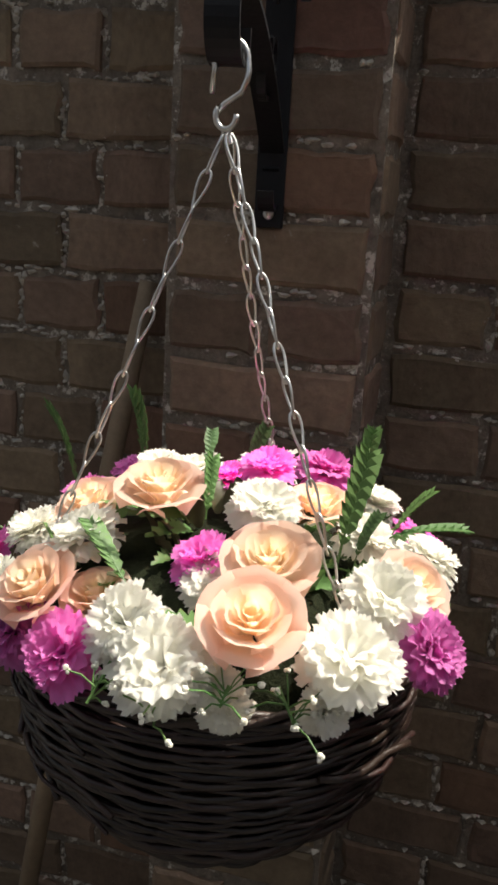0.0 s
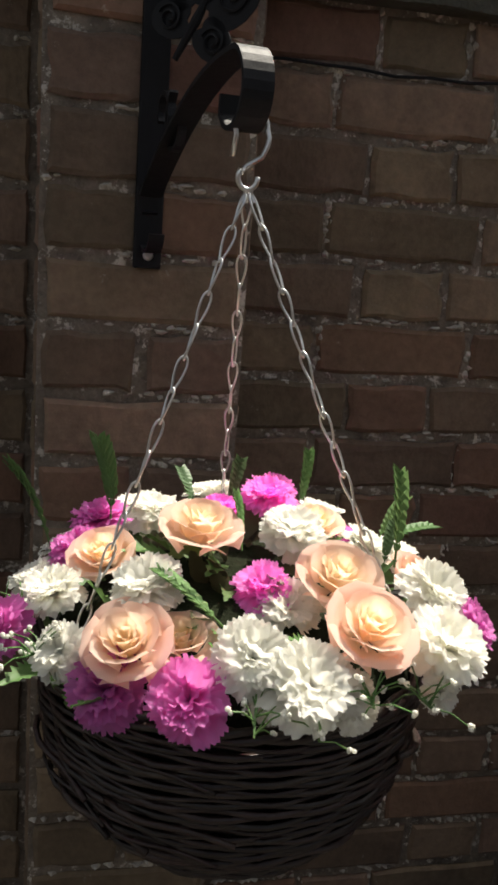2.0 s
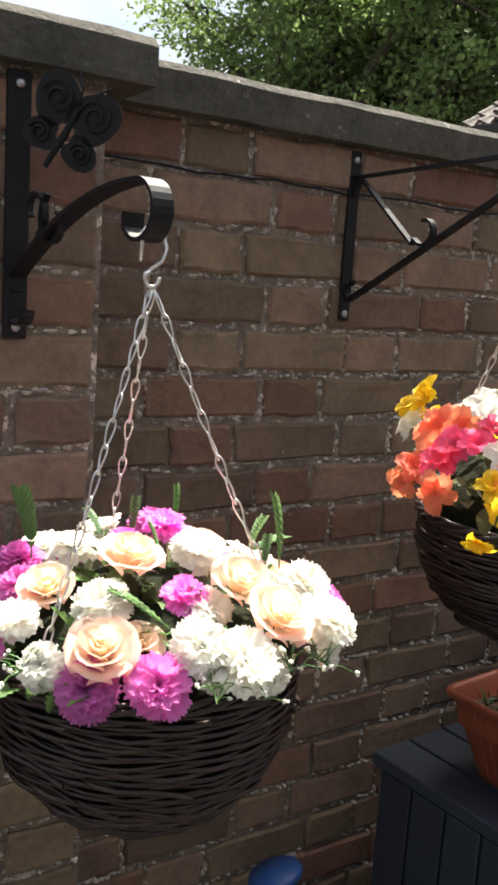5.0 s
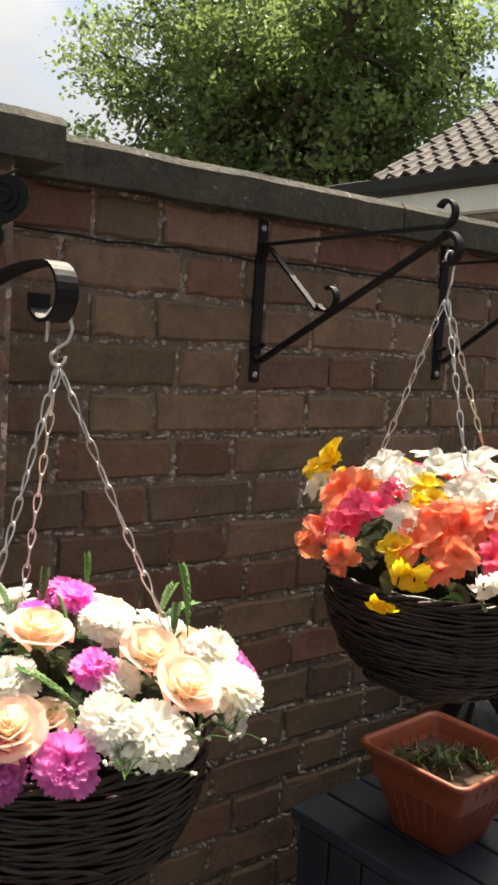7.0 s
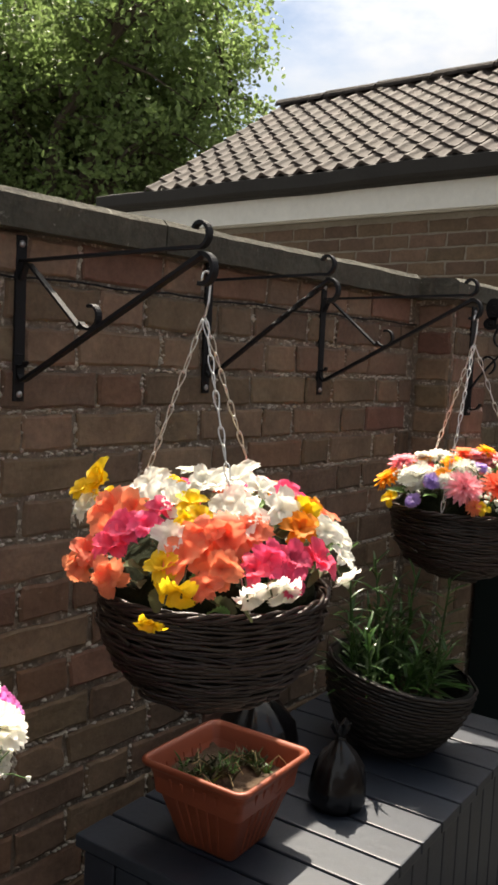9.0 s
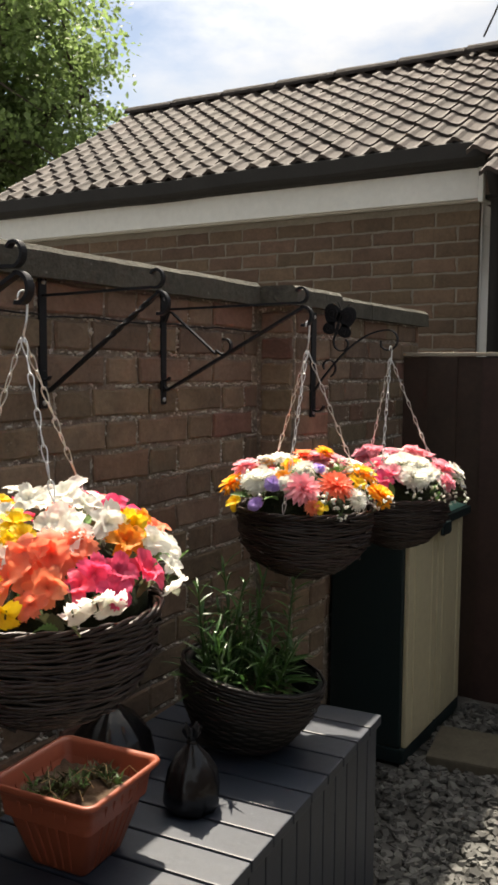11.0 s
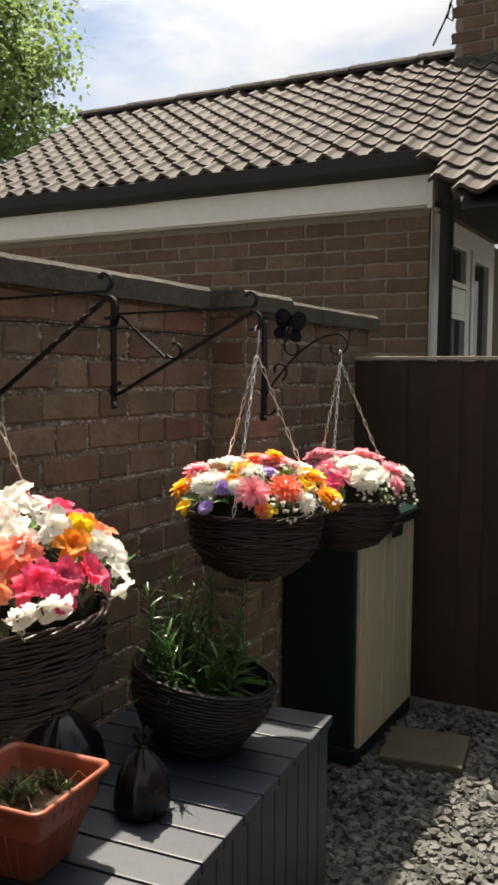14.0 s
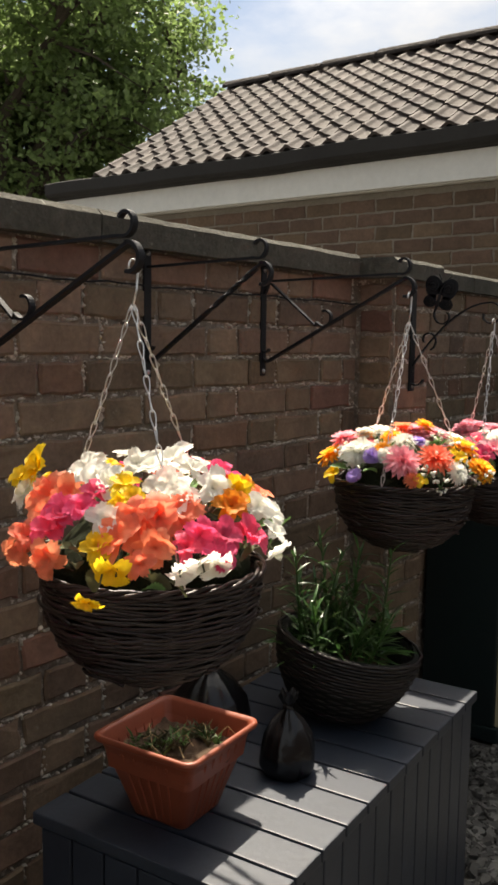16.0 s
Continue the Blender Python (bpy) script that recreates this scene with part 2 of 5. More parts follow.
def box(bm, x0, x1, y0, y1, z0, z1, bevel=0.0):
    v = bmesh.ops.create_cube(bm, size=1, matrix=Matrix.LocRotScale(((x0 + x1) / 2, (y0 + y1) / 2, (z0 + z1) / 2), None, (abs(x1 - x0), abs(y1 - y0), abs(z1 - z0))))["verts"]
    if bevel:
        es = list({e for k in v for e in k.link_edges})
        bmesh.ops.bevel(bm, geom=es, offset=bevel, segments=2, affect="EDGES", profile=0.6)
    return bm


def tube(bm, pts, radius, sides=6, closed=False):
    """A round bar along points; radius may be a list."""
    pts = [Vector(p) for p in pts]
    n = len(pts)
    rad = radius if isinstance(radius, (list, tuple)) else [radius] * n
    rings, up = [], None
    for i, p in enumerate(pts):
        a = pts[i - 1] if (i or closed) else p
        b = pts[(i + 1) % n] if (i < n - 1 or closed) else p
        d = (b - a).normalized()
        if up is None:
            up = d.orthogonal().normalized()
        up = (up - d * up.dot(d)).normalized()
        s = d.cross(up)
        rings.append([bm.verts.new(p + (up * math.cos(k * math.tau / sides) + s * math.sin(k * math.tau / sides)) * rad[i]) for k in range(sides)])
    for i in range(n if closed else n - 1):
        r0, r1 = rings[i], rings[(i + 1) % n]
        for k in range(sides):
            bm.faces.new((r0[k], r0[(k + 1) % sides], r1[(k + 1) % sides], r1[k]))
    if not closed:
        bm.faces.new(rings[0])
        bm.faces.new(rings[-1])
    return bm


def flat_bar(bm, pts, width, thick, twist=0.0):
    """A flat iron bar along (y, z) points, its width along x. twist: full turns about its own line."""
    n = len(pts)
    rings = []
    for i, (y, z) in enumerate(pts):
        a, b = pts[max(i - 1, 0)], pts[min(i + 1, n - 1)]
        d = Vector((0, b[0] - a[0], b[1] - a[1])).normalized()
        side, nor = Vector((1, 0, 0)), Vector((0, -d.z, d.y))
        f = min(max((i / (n - 1) - 0.4) / 0.25, 0), 1)
        q = Matrix.Rotation(twist * math.tau * f, 3, d)
        side, nor = q @ side, q @ nor
        c = Vector((0, y, z))
        rings.append([bm.verts.new(c + side * sx * width / 2 + nor * sn * thick / 2) for sx, sn in ((-1, -1), (1, -1), (1, 1), (-1, 1))])
    for r0, r1 in zip(rings, rings[1:]):
        for k in range(4):
            bm.faces.new((r0[k], r0[(k + 1) % 4], r1[(k + 1) % 4], r1[k]))
    bm.faces.new(rings[0])
    bm.faces.new(rings[-1])
    return bm


def arc(cy, cz, r, a0, a1, n=14, r1=None):
    r1 = r if r1 is None else r1
    return [(cy + (r + (r1 - r) * i / n) * math.cos(radians(a0 + (a1 - a0) * i / n)), cz + (r + (r1 - r) * i / n) * math.sin(radians(a0 + (a1 - a0) * i / n))) for i in range(n + 1)]


def line(a, b, n=12):
    return [(a[0] + (b[0] - a[0]) * i / n, a[1] + (b[1] - a[1]) * i / n) for i in range(n + 1)]


def lathe(bm, prof, seg=40, cap=True):
    rings = [[bm.verts.new((r * math.cos(k * math.tau / seg), r * math.sin(k * math.tau / seg), z)) for k in range(seg)] for r, z in prof]
    for r0, r1 in zip(rings, rings[1:]):
        for k in range(seg):
            bm.faces.new((r0[k], r0[(k + 1) % seg], r1[(k + 1) % seg], r1[k]))
    if cap:
        bm.faces.new(rings[0])
    return bm


# ---- ground and boundary ----
bm = bmesh.new()
bmesh.ops.create_grid(bm, x_segments=60, y_segments=60, size=1)
for v in bm.verts:
    v.co = Vector((math.copysign(abs(v.co.x) ** 3 * 300, v.co.x) + 1.5, math.copysign(abs(v.co.y) ** 3 * 300, v.co.y) - 1, -0.012))
tagged(part("ground", bm, M_GROUND), "grey gravel bed of the side yard", "ground", kind="structure")


def wall_core(name, x0, x1, y0, y1, z1, label):
    bm = bmesh.new()
    box(bm, x0, x1, y0, y1, -0.05, z1)
    return tagged(part(name, bm, M_MORTAR), label, "wall", kind="structure")


LABEL_WALL = "old brown brick garden wall with crumbling pale mortar"
wall_w = wall_core("wall_1", -1.5, -0.112, 0.004, 0.22, 1.515, LABEL_WALL)
wall_m = wall_core("wall_2", 0.112, 1.955, 0.004, 0.22, 1.515, LABEL_WALL)
wall_e = wall_core("wall_3", 2.18, 3.3, 0.004, 0.22, 1.515, LABEL_WALL)
PIER_Y = -0.122
pier_w = wall_core("pier_1", -0.112, 0.112, PIER_Y + 0.004, 0.22, 1.515, "projecting brown brick pier of the garden wall")
pier_e = wall_core("pier_2", 1.957, 2.178, PIER_Y + 0.004, 0.22, 1.515, "projecting brown brick pier of the garden wall")


# added screen behind the camera, never in view: cuts low skylight on wall and bench
bm = bmesh.new()
box(bm, -6, 3.2, -3.06, -3.0, -0.05, 1.9)
tagged(part("wall_4", bm, M_FENCE), "added dark screen, out of view behind the camera, that blocks low sky", "wall", kind="structure")


def coping(x0, x1, y0, z0=1.515, z1=1.578, name="coping_stone"):
    bm = bmesh.new()
    n = max(4, int((x1 - x0) / 0.03))
    prof = [(y0, z0), (y0, z1 - 0.012), (y0 + 0.012, z1), (0.25, z1 + 0.006), (0.25, z0)]
    rings = []
    for i in range(n + 1):
        x = x0 + (x1 - x0) * i / n
        rings.append([bm.verts.new((x, y + 0.003 * noise.noise((x * 11, y * 9, z * 40)), z + 0.0025 * noise.noise((x * 13 + 5, y * 9, z * 31)))) for y, z in prof])
    for r0, r1 in zip(rings, rings[1:]):
        for k in range(5):
            bm.faces.new((r0[k], r0[(k + 1) % 5], r1[(k + 1) % 5], r1[k]))
    bm.faces.new(rings[0])
    bm.faces.new(rings[-1])
    return tagged(part(name, bm, M_COPING), "weathered grey concrete coping stone on the garden wall", "coping", "coping stones", "structure")


for a, b in ((-1.5, -0.72), (-0.716, -0.168), (0.17, 0.905), (0.909, 1.905), (2.215, 2.72), (2.724, 3.32)):
    coping(a, b, -0.032)
coping(-0.165, 0.167, -0.148, 1.512, 1.572)
coping(1.908, 2.212, -0.148, 1.512, 1.568)


# ---- iron brackets ----
def bolts(parent, ys, zs):
    for z in zs:
        bm = bmesh.new()
        bmesh.ops.create_uvsphere(bm, u_segments=10, v_segments=6, radius=0.006, matrix=Matrix.LocRotScale((0, ys, z), None, (1, 0.5, 1)))
        part("bolt", bm, M_BOLT, parent, "bare zinc bolt head", True)


def scroll_bracket(x, reach, top, twisted=False, low=0.235):
    """A flat-iron wall bracket: plate, top bar with a scroll, diagonal with a hook, short strut with a curl."""
    b = thing("basket_bracket", pose(x, 0, 0), "black scrolled iron bracket with twisted diagonal bolted to brick" if twisted else "black scrolled iron hanging basket bracket bolted to brick", "bracket", "wall brackets")
    z0, z1 = top - 0.275, top
    bm = bmesh.new()
    box(bm, -0.011, 0.011, -0.006, 0.0, z0, z1, 0.002)
    part("wall_plate", bm, M_IRON, b)
    w, th = (0.011, 0.006) if not twisted else (0.009, 0.006)
    zt = z1 - 0.042
    bm = bmesh.new()
    flat_bar(bm, line((-0.004, zt), (-reach + 0.03, zt + 0.006)) + arc(-reach + 0.02, zt + 0.025, 0.02, -95, -330, 18, 0.012), w, th * 0.8)
    part("top_bar", bm, M_IRON, b)
    bm = bmesh.new()
    flat_bar(bm, [(-0.004, z0 + 0.062), (-0.006, z0 + 0.045), (-0.016, z0 + 0.035)] + line((-0.022, z0 + 0.038), (-reach + 0.012, zt - 0.004), 40) + arc(-reach + 0.012, zt - 0.027, 0.024, 80, 285, 18, 0.017), w * 1.15, th, 1.5 if twisted else 0.0)
    part("diagonal", bm, M_IRON, b)
    if not twisted:
        bm = bmesh.new()
        flat_bar(bm, [(-0.008, zt - 0.03), (-0.02, zt - 0.004)] + line((-0.028, zt - 0.006), (-0.158, zt - 0.108)) + arc(-0.183, zt - 0.088, 0.024, -30, -290, 16, 0.014), w, th * 0.7)
        part("strut", bm, M_IRON, b)
    bm = bmesh.new()
    flat_bar(bm, arc(-0.012, z0 + 0.07, 0.011, 190, 420, 10), w, 0.003)
    part("curl", bm, M_IRON, b)
    bolts(b, -0.007, (z0 + 0.012, z1 - 0.014))
    return b


scroll_bracket(0.597, 0.425, 1.508)
scroll_bracket(1.064, 0.315, 1.522, True)
scroll_bracket(1.481, 0.405, 1.518)


def butterfly_bracket(x, y, top, drop, reach, turn=0.0, band=0.024, swing=0.0, roll=0.0, shift=(0, 0, 0)):
    """A black iron bracket with a curved flat arm, scrolls and a sheet butterfly."""
    b = thing("butterfly_bracket", pose(x, y, 0, 0, 0, turn), "black iron bracket with butterfly ornament on brick pier", "bracket", "wall brackets")
    bm = bmesh.new()
    box(bm, -0.015, 0.015, -0.007, 0.0, top - 0.31, top, 0.002)
    part("wall_plate", bm, M_IRON, b)
    foot = top - 0.235
    bm = bmesh.new()
    crest = drop + 0.045
    arm = []
    for i in range(25):
        f = i / 24
        arm.append((-0.008 - (reach - 0.04) * f, foot + (crest - foot) * math.sin(f * math.pi / 2) ** 0.9))
    flat_bar(bm, arm + arc(-reach + 0.03, crest - 0.03, 0.03, 95, 300, 16, 0.026) + [(-reach + 0.052, crest - 0.045), (-reach + 0.052, crest - 0.03)], band, 0.004)
    part("arm", bm, M_IRON, b)
    bm = bmesh.new()
    flat_bar(bm, arc(-0.02, top - 0.27, 0.022, 60, -170, 14), 0.016, 0.003)
    part("lower_scroll", bm, M_IRON, b)
    bm = bmesh.new()
    flat_bar(bm, arc(-0.10, crest - 0.035, 0.035, 60, -230, 20, 0.012), 0.008, 0.004)
    part("scroll", bm, M_IRON, b)
    bm = bmesh.new()
    flat_bar(bm, arc(-0.052, foot + 0.075, 0.03, 250, -30, 18, 0.012), 0.008, 0.004)
    part("scroll", bm, M_IRON, b)
    # the butterfly stands in the bracket's plane, over the arm
    bf = part("butterfly", tube(bmesh.new(), [(0, -0.078, crest - 0.01), (0, -0.082, crest + 0.03), (0, -0.084, crest + 0.065)], [0.003, 0.005, 0.002], 8), M_IRON, b)
    for sy, lean, size in ((-1, 0.95, 0.055), (1, 0.95, 0.055), (-1, -0.35, 0.037), (1, -0.35, 0.037)):
        bm = bmesh.new()
        vs = []
        for k in range(20):
            a = k / 20 * math.tau
            r = size * (0.62 + 0.38 * math.cos(a) + 0.06 * math.cos(3 * a))
            p = Matrix.Rotation(lean if sy < 0 else math.pi - lean, 2) @ Vector((size * 0.42 + r * math.cos(a) * 0.85, r * math.sin(a) * 0.75))
            vs.append((p.x, p.y))
        front = [bm.verts.new((-0.001, -0.082 - px, crest + 0.03 + pz)) for px, pz in vs]
        back = [bm.verts.new((0.001, -0.082 - px, crest + 0.03 + pz)) for px, pz in vs]
        bm.faces.new(front)
        bm.faces.new(back[::-1])
        for k in range(20):
            bm.faces.new((front[k], front[(k + 1) % 20], back[(k + 1) % 20], back[k]))
        wing = part("wing", bm, M_IRON, bf)
        c = Matrix.Rotation(lean if sy < 0 else math.pi - lean, 2) @ Vector((size * 0.75, 0))
        bm = bmesh.new()
        for sx in (-0.003, 0.003):
            pts = []
            for i in range(30):
                f = i / 30
                rr = size * 0.36 * (1 - 0.8 * f)
                pts.append((sx, -0.082 - c.x + rr * math.cos(f * 11), crest + 0.03 + c.y + rr * math.sin(f * 11)))
            tube(bm, pts, 0.0016, 4)
        part("wing_spiral", bm, M_IRON, bf)
    hub = Vector((0, -0.082, crest + 0.03))
    bf.matrix_basis = Matrix.Translation(hub + Vector(shift)) @ pose(0, 0, 0, 0, 0, swing) @ pose(0, 0, 0, roll, 0, 0) @ Matrix.Translation(-hub)
    for s in (-1, 1):
        bm = tube(bmesh.new(), [(0, -0.084, crest + 0.063), (0, -0.086 + s * 0.008, crest + 0.085), (0, -0.086 + s * 0.02, crest + 0.10)], 0.0013, 5)
        part("antenna", bm, M_IRON, bf)
    bolts(b, -0.008, (top - 0.296, top - 0.014))
    return b


butterfly_bracket(0.0, PIER_Y, 1.505, 1.323, 0.314, 8, swing=45, roll=26, shift=(0.018, 0.0, 0.03))
butterfly_bracket(2.06, PIER_Y, 1.50, 1.40, 0.27, 0, 0.009, roll=12, shift=(0, 0, -0.018))


# ---- hanging baskets ----
def petal_grid(bm, base, out, up, length, width, cup, curl, ruffle=0.0, seed=0.0, nu=4, nv=5, tip=0.75, fringe=0.0):
    """One petal: starts at base, leans along out, rises along up, with cupped sides, a curled lip and a ruffled edge."""
    out, up = Vector(out).normalized(), Vector(up).normalized()
    side = out.cross(up).normalized()
    rows = []
    for j in range(nv + 1):
        f = j / nv
        wd = width * (0.28 + 0.72 * math.sin(min(f * 1.25, 1.0) * math.pi / 2)) * (1 - (1 - tip) * max(0, f - 0.6) / 0.4)
        row = []
        for i in range(nu + 1):
            s = i / nu * 2 - 1
            w = ruffle * f * f * (math.sin(s * 9 + seed * 5) * 0.6 + noise.noise((s * 3.1, f * 2.7, seed * 7.3)))
            lift = length * f * math.cos(curl * f * f)
            away = length * math.sin(curl * f * f) * 0.8 * f + cup * width * s * s * -0.6
            edge = length * 0.10 * (1 - abs(s)) * (f ** 3) + (fringe * length * (0.5 if i % 2 else -0.5) * (0.6 + 0.8 * abs(math.sin(i * 2.3 + seed))) if j == nv else 0.0)
            row.append(bm.verts.new(Vector(base) + up * (lift + edge) + out * (away + w * width) + side * (s * wd / 2) + up * (w * width * 0.4)))
        rows.append(row)
    for v in rows[0]:
        v.co = Vector(base)
    for r0, r1 in zip(rows, rows[1:]):
        for k in range(nu):
            bm.faces.new((r0[k], r0[k + 1], r1[k + 1], r1[k]))


def rose_mesh(R, seed, material):
    """Cupped, overlapping petals in rings round a tight heart; the lips roll outwards."""
    bm = bmesh.new()
    rng = random.Random(seed)
    rings = ((2, 0.11, 0.40, 200), (3, 0.25, 0.45, 160), (4, 0.43, 0.43, 128), (5, 0.65, 0.34, 112), (6, 0.92, 0.13, 100))
    for ring, (n, lip, top, span) in enumerate(rings):
        for k in range(n):
            a0 = k / n * 360 + ring * 47 + rng.uniform(-9, 9)
            sd, lr, tz = rng.random() * 9, lip * rng.uniform(0.94, 1.06), top + rng.uniform(-0.04, 0.04)
            rows, nu, nv = [], 8, 7
            for j in range(nv + 1):
                f = j / nv
                roll = max(0, f - 0.72) / 0.28
                row = []
                for i in range(nu + 1):
                    s = i / nu * 2 - 1
                    a = radians(a0 + s * span / 2 * min(1, 0.35 + f * 0.9))
                    wav = 0.10 * noise.noise((s * 2.2, f * 2.0, sd)) * f
                    r = 0.02 + (lr - 0.02) * f ** 0.62 + roll ** 2 * (0.05 + 0.07 * lip) + wav
                    z = -0.5 + (tz + 0.5) * f ** 1.25 - roll ** 2 * (0.02 + 0.10 * lip) - 0.30 * abs(s) ** 3.5 * f * (0.5 + 0.5 * lip) + wav * 0.6
                    row.append(bm.verts.new((R * r * math.cos(a), R * r * math.sin(a), R * z) if j else (0, 0, -0.5 * R)))
                rows.append(row)
            for r0, r1 in zip(rows, rows[1:]):
                for i in range(nu):
                    bm.faces.new((r0[i], r0[i + 1], r1[i + 1], r1[i]))
    bmesh.ops.remove_doubles(bm, verts=bm.verts[:], dist=1e-6)
    return finish("rose", bm, material, True)


def carnation_mesh(R, seed, material, name="carnation"):
    bm = bmesh.new()
    rng = random.Random(seed)
    for ring, (n, lean, ln) in enumerate(((6, 0.25, 0.72), (8, 0.55, 0.88), (9, 0.9, 1.0), (9, 1.25, 1.05), (8, 1.6, 1.0))):
        for k in range(n):
            a = k / n * math.tau + rng.uniform(-0.3, 0.3)
            ln2 = lean + rng.uniform(-0.15, 0.15)
            o = Vector((math.cos(a), math.sin(a), 0))
            u = (Vector((0, 0, 1)) * math.cos(ln2) + o * math.sin(ln2)).normalized()
            nrm = (o * math.cos(ln2) - Vector((0, 0, 1)) * math.sin(ln2)).normalized()
            petal_grid(bm, Vector((0, 0, -R * 0.35)), nrm, u, R * ln * rng.uniform(0.82, 1.1), R * rng.uniform(0.8, 1.05), 0.1, rng.uniform(0.1, 0.45), 0.11, rng.random() * 20, 14, 5, 1.15, 0.07)
    bmesh.ops.remove_doubles(bm, verts=bm.verts[:], dist=1e-6)
    return finish(name, bm, material, True)


def blossom_mesh(R, seed, material, name="blossom", n=5):
    bm = bmesh.new()
    rng = random.Random(seed)
    for layer, (cnt, lean, ln) in enumerate(((n, 1.05, 1.0), (max(3, n - 2), 0.6, 0.75))):
        for k in range(cnt):
            a = k / cnt * math.tau + layer * 0.6 + rng.uniform(-0.2, 0.2)
            l2 = lean + rng.uniform(-0.25, 0.2)
            o = Vector((math.cos(a), math.sin(a), 0))
            u = (Vector((0, 0, 1)) * math.cos(l2) + o * math.sin(l2)).normalized()
            nrm = (o * math.cos(l2) - Vector((0, 0, 1)) * math.sin(l2)).normalized()
            petal_grid(bm, Vector((0, 0, -R * 0.3)), nrm, u, R * ln * rng.uniform(0.85, 1.12), R * rng.uniform(0.75, 0.92), 0.35, rng.uniform(0.3, 0.7), 0.15, rng.random() * 20, 8, 5, 0.78)
    bmesh.ops.remove_doubles(bm, verts=bm.verts[:], dist=1e-6)
    return finish(name, bm, material, True)


def dahlia_mesh(R, seed, material):
    bm = bmesh.new()
    rng = random.Random(seed)
    for n, lean, ln in ((9, 0.25, 0.6), (13, 0.6, 0.8), (16, 0.95, 0.95), (17, 1.3, 1.0), (16, 1.65, 0.95)):
        for k in range(n):
            a = k / n * math.tau + rng.uniform(-0.15, 0.15)
            o = Vector((math.cos(a), math.sin(a), 0))
            u = (Vector((0, 0, 1)) * math.cos(lean) + o * math.sin(lean)).normalized()
            nrm = (o * math.cos(lean) - Vector((0, 0, 1)) * math.sin(lean)).normalized()
            petal_grid(bm, Vector((0, 0, -R * 0.3)), nrm, u, R * ln, R * 0.3, 0.5, 0.3, 0.05, rng.random() * 9, 2, 3, 0.5)
    bmesh.ops.remove_doubles(bm, verts=bm.verts[:], dist=1e-6)
    return finish("dahlia", bm, material, True)


def leaf_mesh(length, width, teeth, seed, material, name="leaf"):
    """A folded, arched leaf with a toothed rim, lying along +x with a midrib."""
    bm = bmesh.new()
    rng = random.Random(seed)
    n = 14
    rows = []
    for i in range(n + 1):
        f = i / n
        w = width * math.sin(math.pi * min(1, f * 0.93 + 0.07)) ** 0.8 * (1 - 0.35 * f)
        if teeth and i % 2:
            w *= 1 + teeth
        elif teeth:
            w *= 1 - teeth
        z = 0.10 * length * math.sin(f * 2.6)
        sw = 0.04 * length * math.sin(f * 3 + seed)
        rows.append([bm.verts.new((length * f + (0.05 * length if teeth and i % 2 else 0), sw - w / 2, z + 0.25 * w)), bm.verts.new((length * f, sw, z)), bm.verts.new((length * f + (0.05 * length if teeth and i % 2 else 0), sw + w / 2, z + 0.25 * w))])
    for r0, r1 in zip(rows, rows[1:]):
        for k in range(2):
            bm.faces.new((r0[k], r0[k + 1], r1[k + 1], r1[k]))
    bmesh.ops.solidify(bm, geom=bm.faces[:], thickness=0.0006)
    bmesh.ops.remove_doubles(bm, verts=bm.verts[:], dist=1e-6)
    return finish(name, bm, material, True)


def link_mesh(size):
    """One twisted wire link of a basket chain, along z."""
    bm = bmesh.new()
    pts = []
    for i in range(24):
        a = i / 24 * math.tau
        w = size * 0.115 * (1.25 - 0.75 * math.sin(a))
        pts.append((w * math.cos(a), 0.15 * size * math.sin(a) * 0.25 * math.cos(a), size * 0.60 * math.sin(a)))
    tube(bm, pts, size * 0.044, 5, True)
    return finish("link", bm, M_CHAIN, True)


LINK = link_mesh(0.024)


def chain(parent, top, foot):
    """A run of links from top to foot; every other one is turned."""
    top, foot = Vector(top), Vector(foot)
    n = max(4, int((foot - top).length / 0.0235))
    run = part("chain", tube(bmesh.new(), [top + Vector((0, 0, 0.004)), top, top + (foot - top) * 0.015], 0.0012, 5), M_CHAIN, parent, "galvanised wire chain")
    sag = Vector((0, 0, -0.006))
    d = (foot - top).normalized()
    q = d.to_track_quat("Z", "Y").to_matrix().to_4x4()
    for i in range(n):
        f = (i + 0.5) / n
        p = top.lerp(foot, f) + sag * math.sin(f * math.pi)
        part("link", LINK, M_CHAIN, run, at=Matrix.Translation(p) @ q @ pose(0, 0, 0, 0, 0, 90 * (i % 2) + 20 + 11 * math.sin(i * 1.7)))


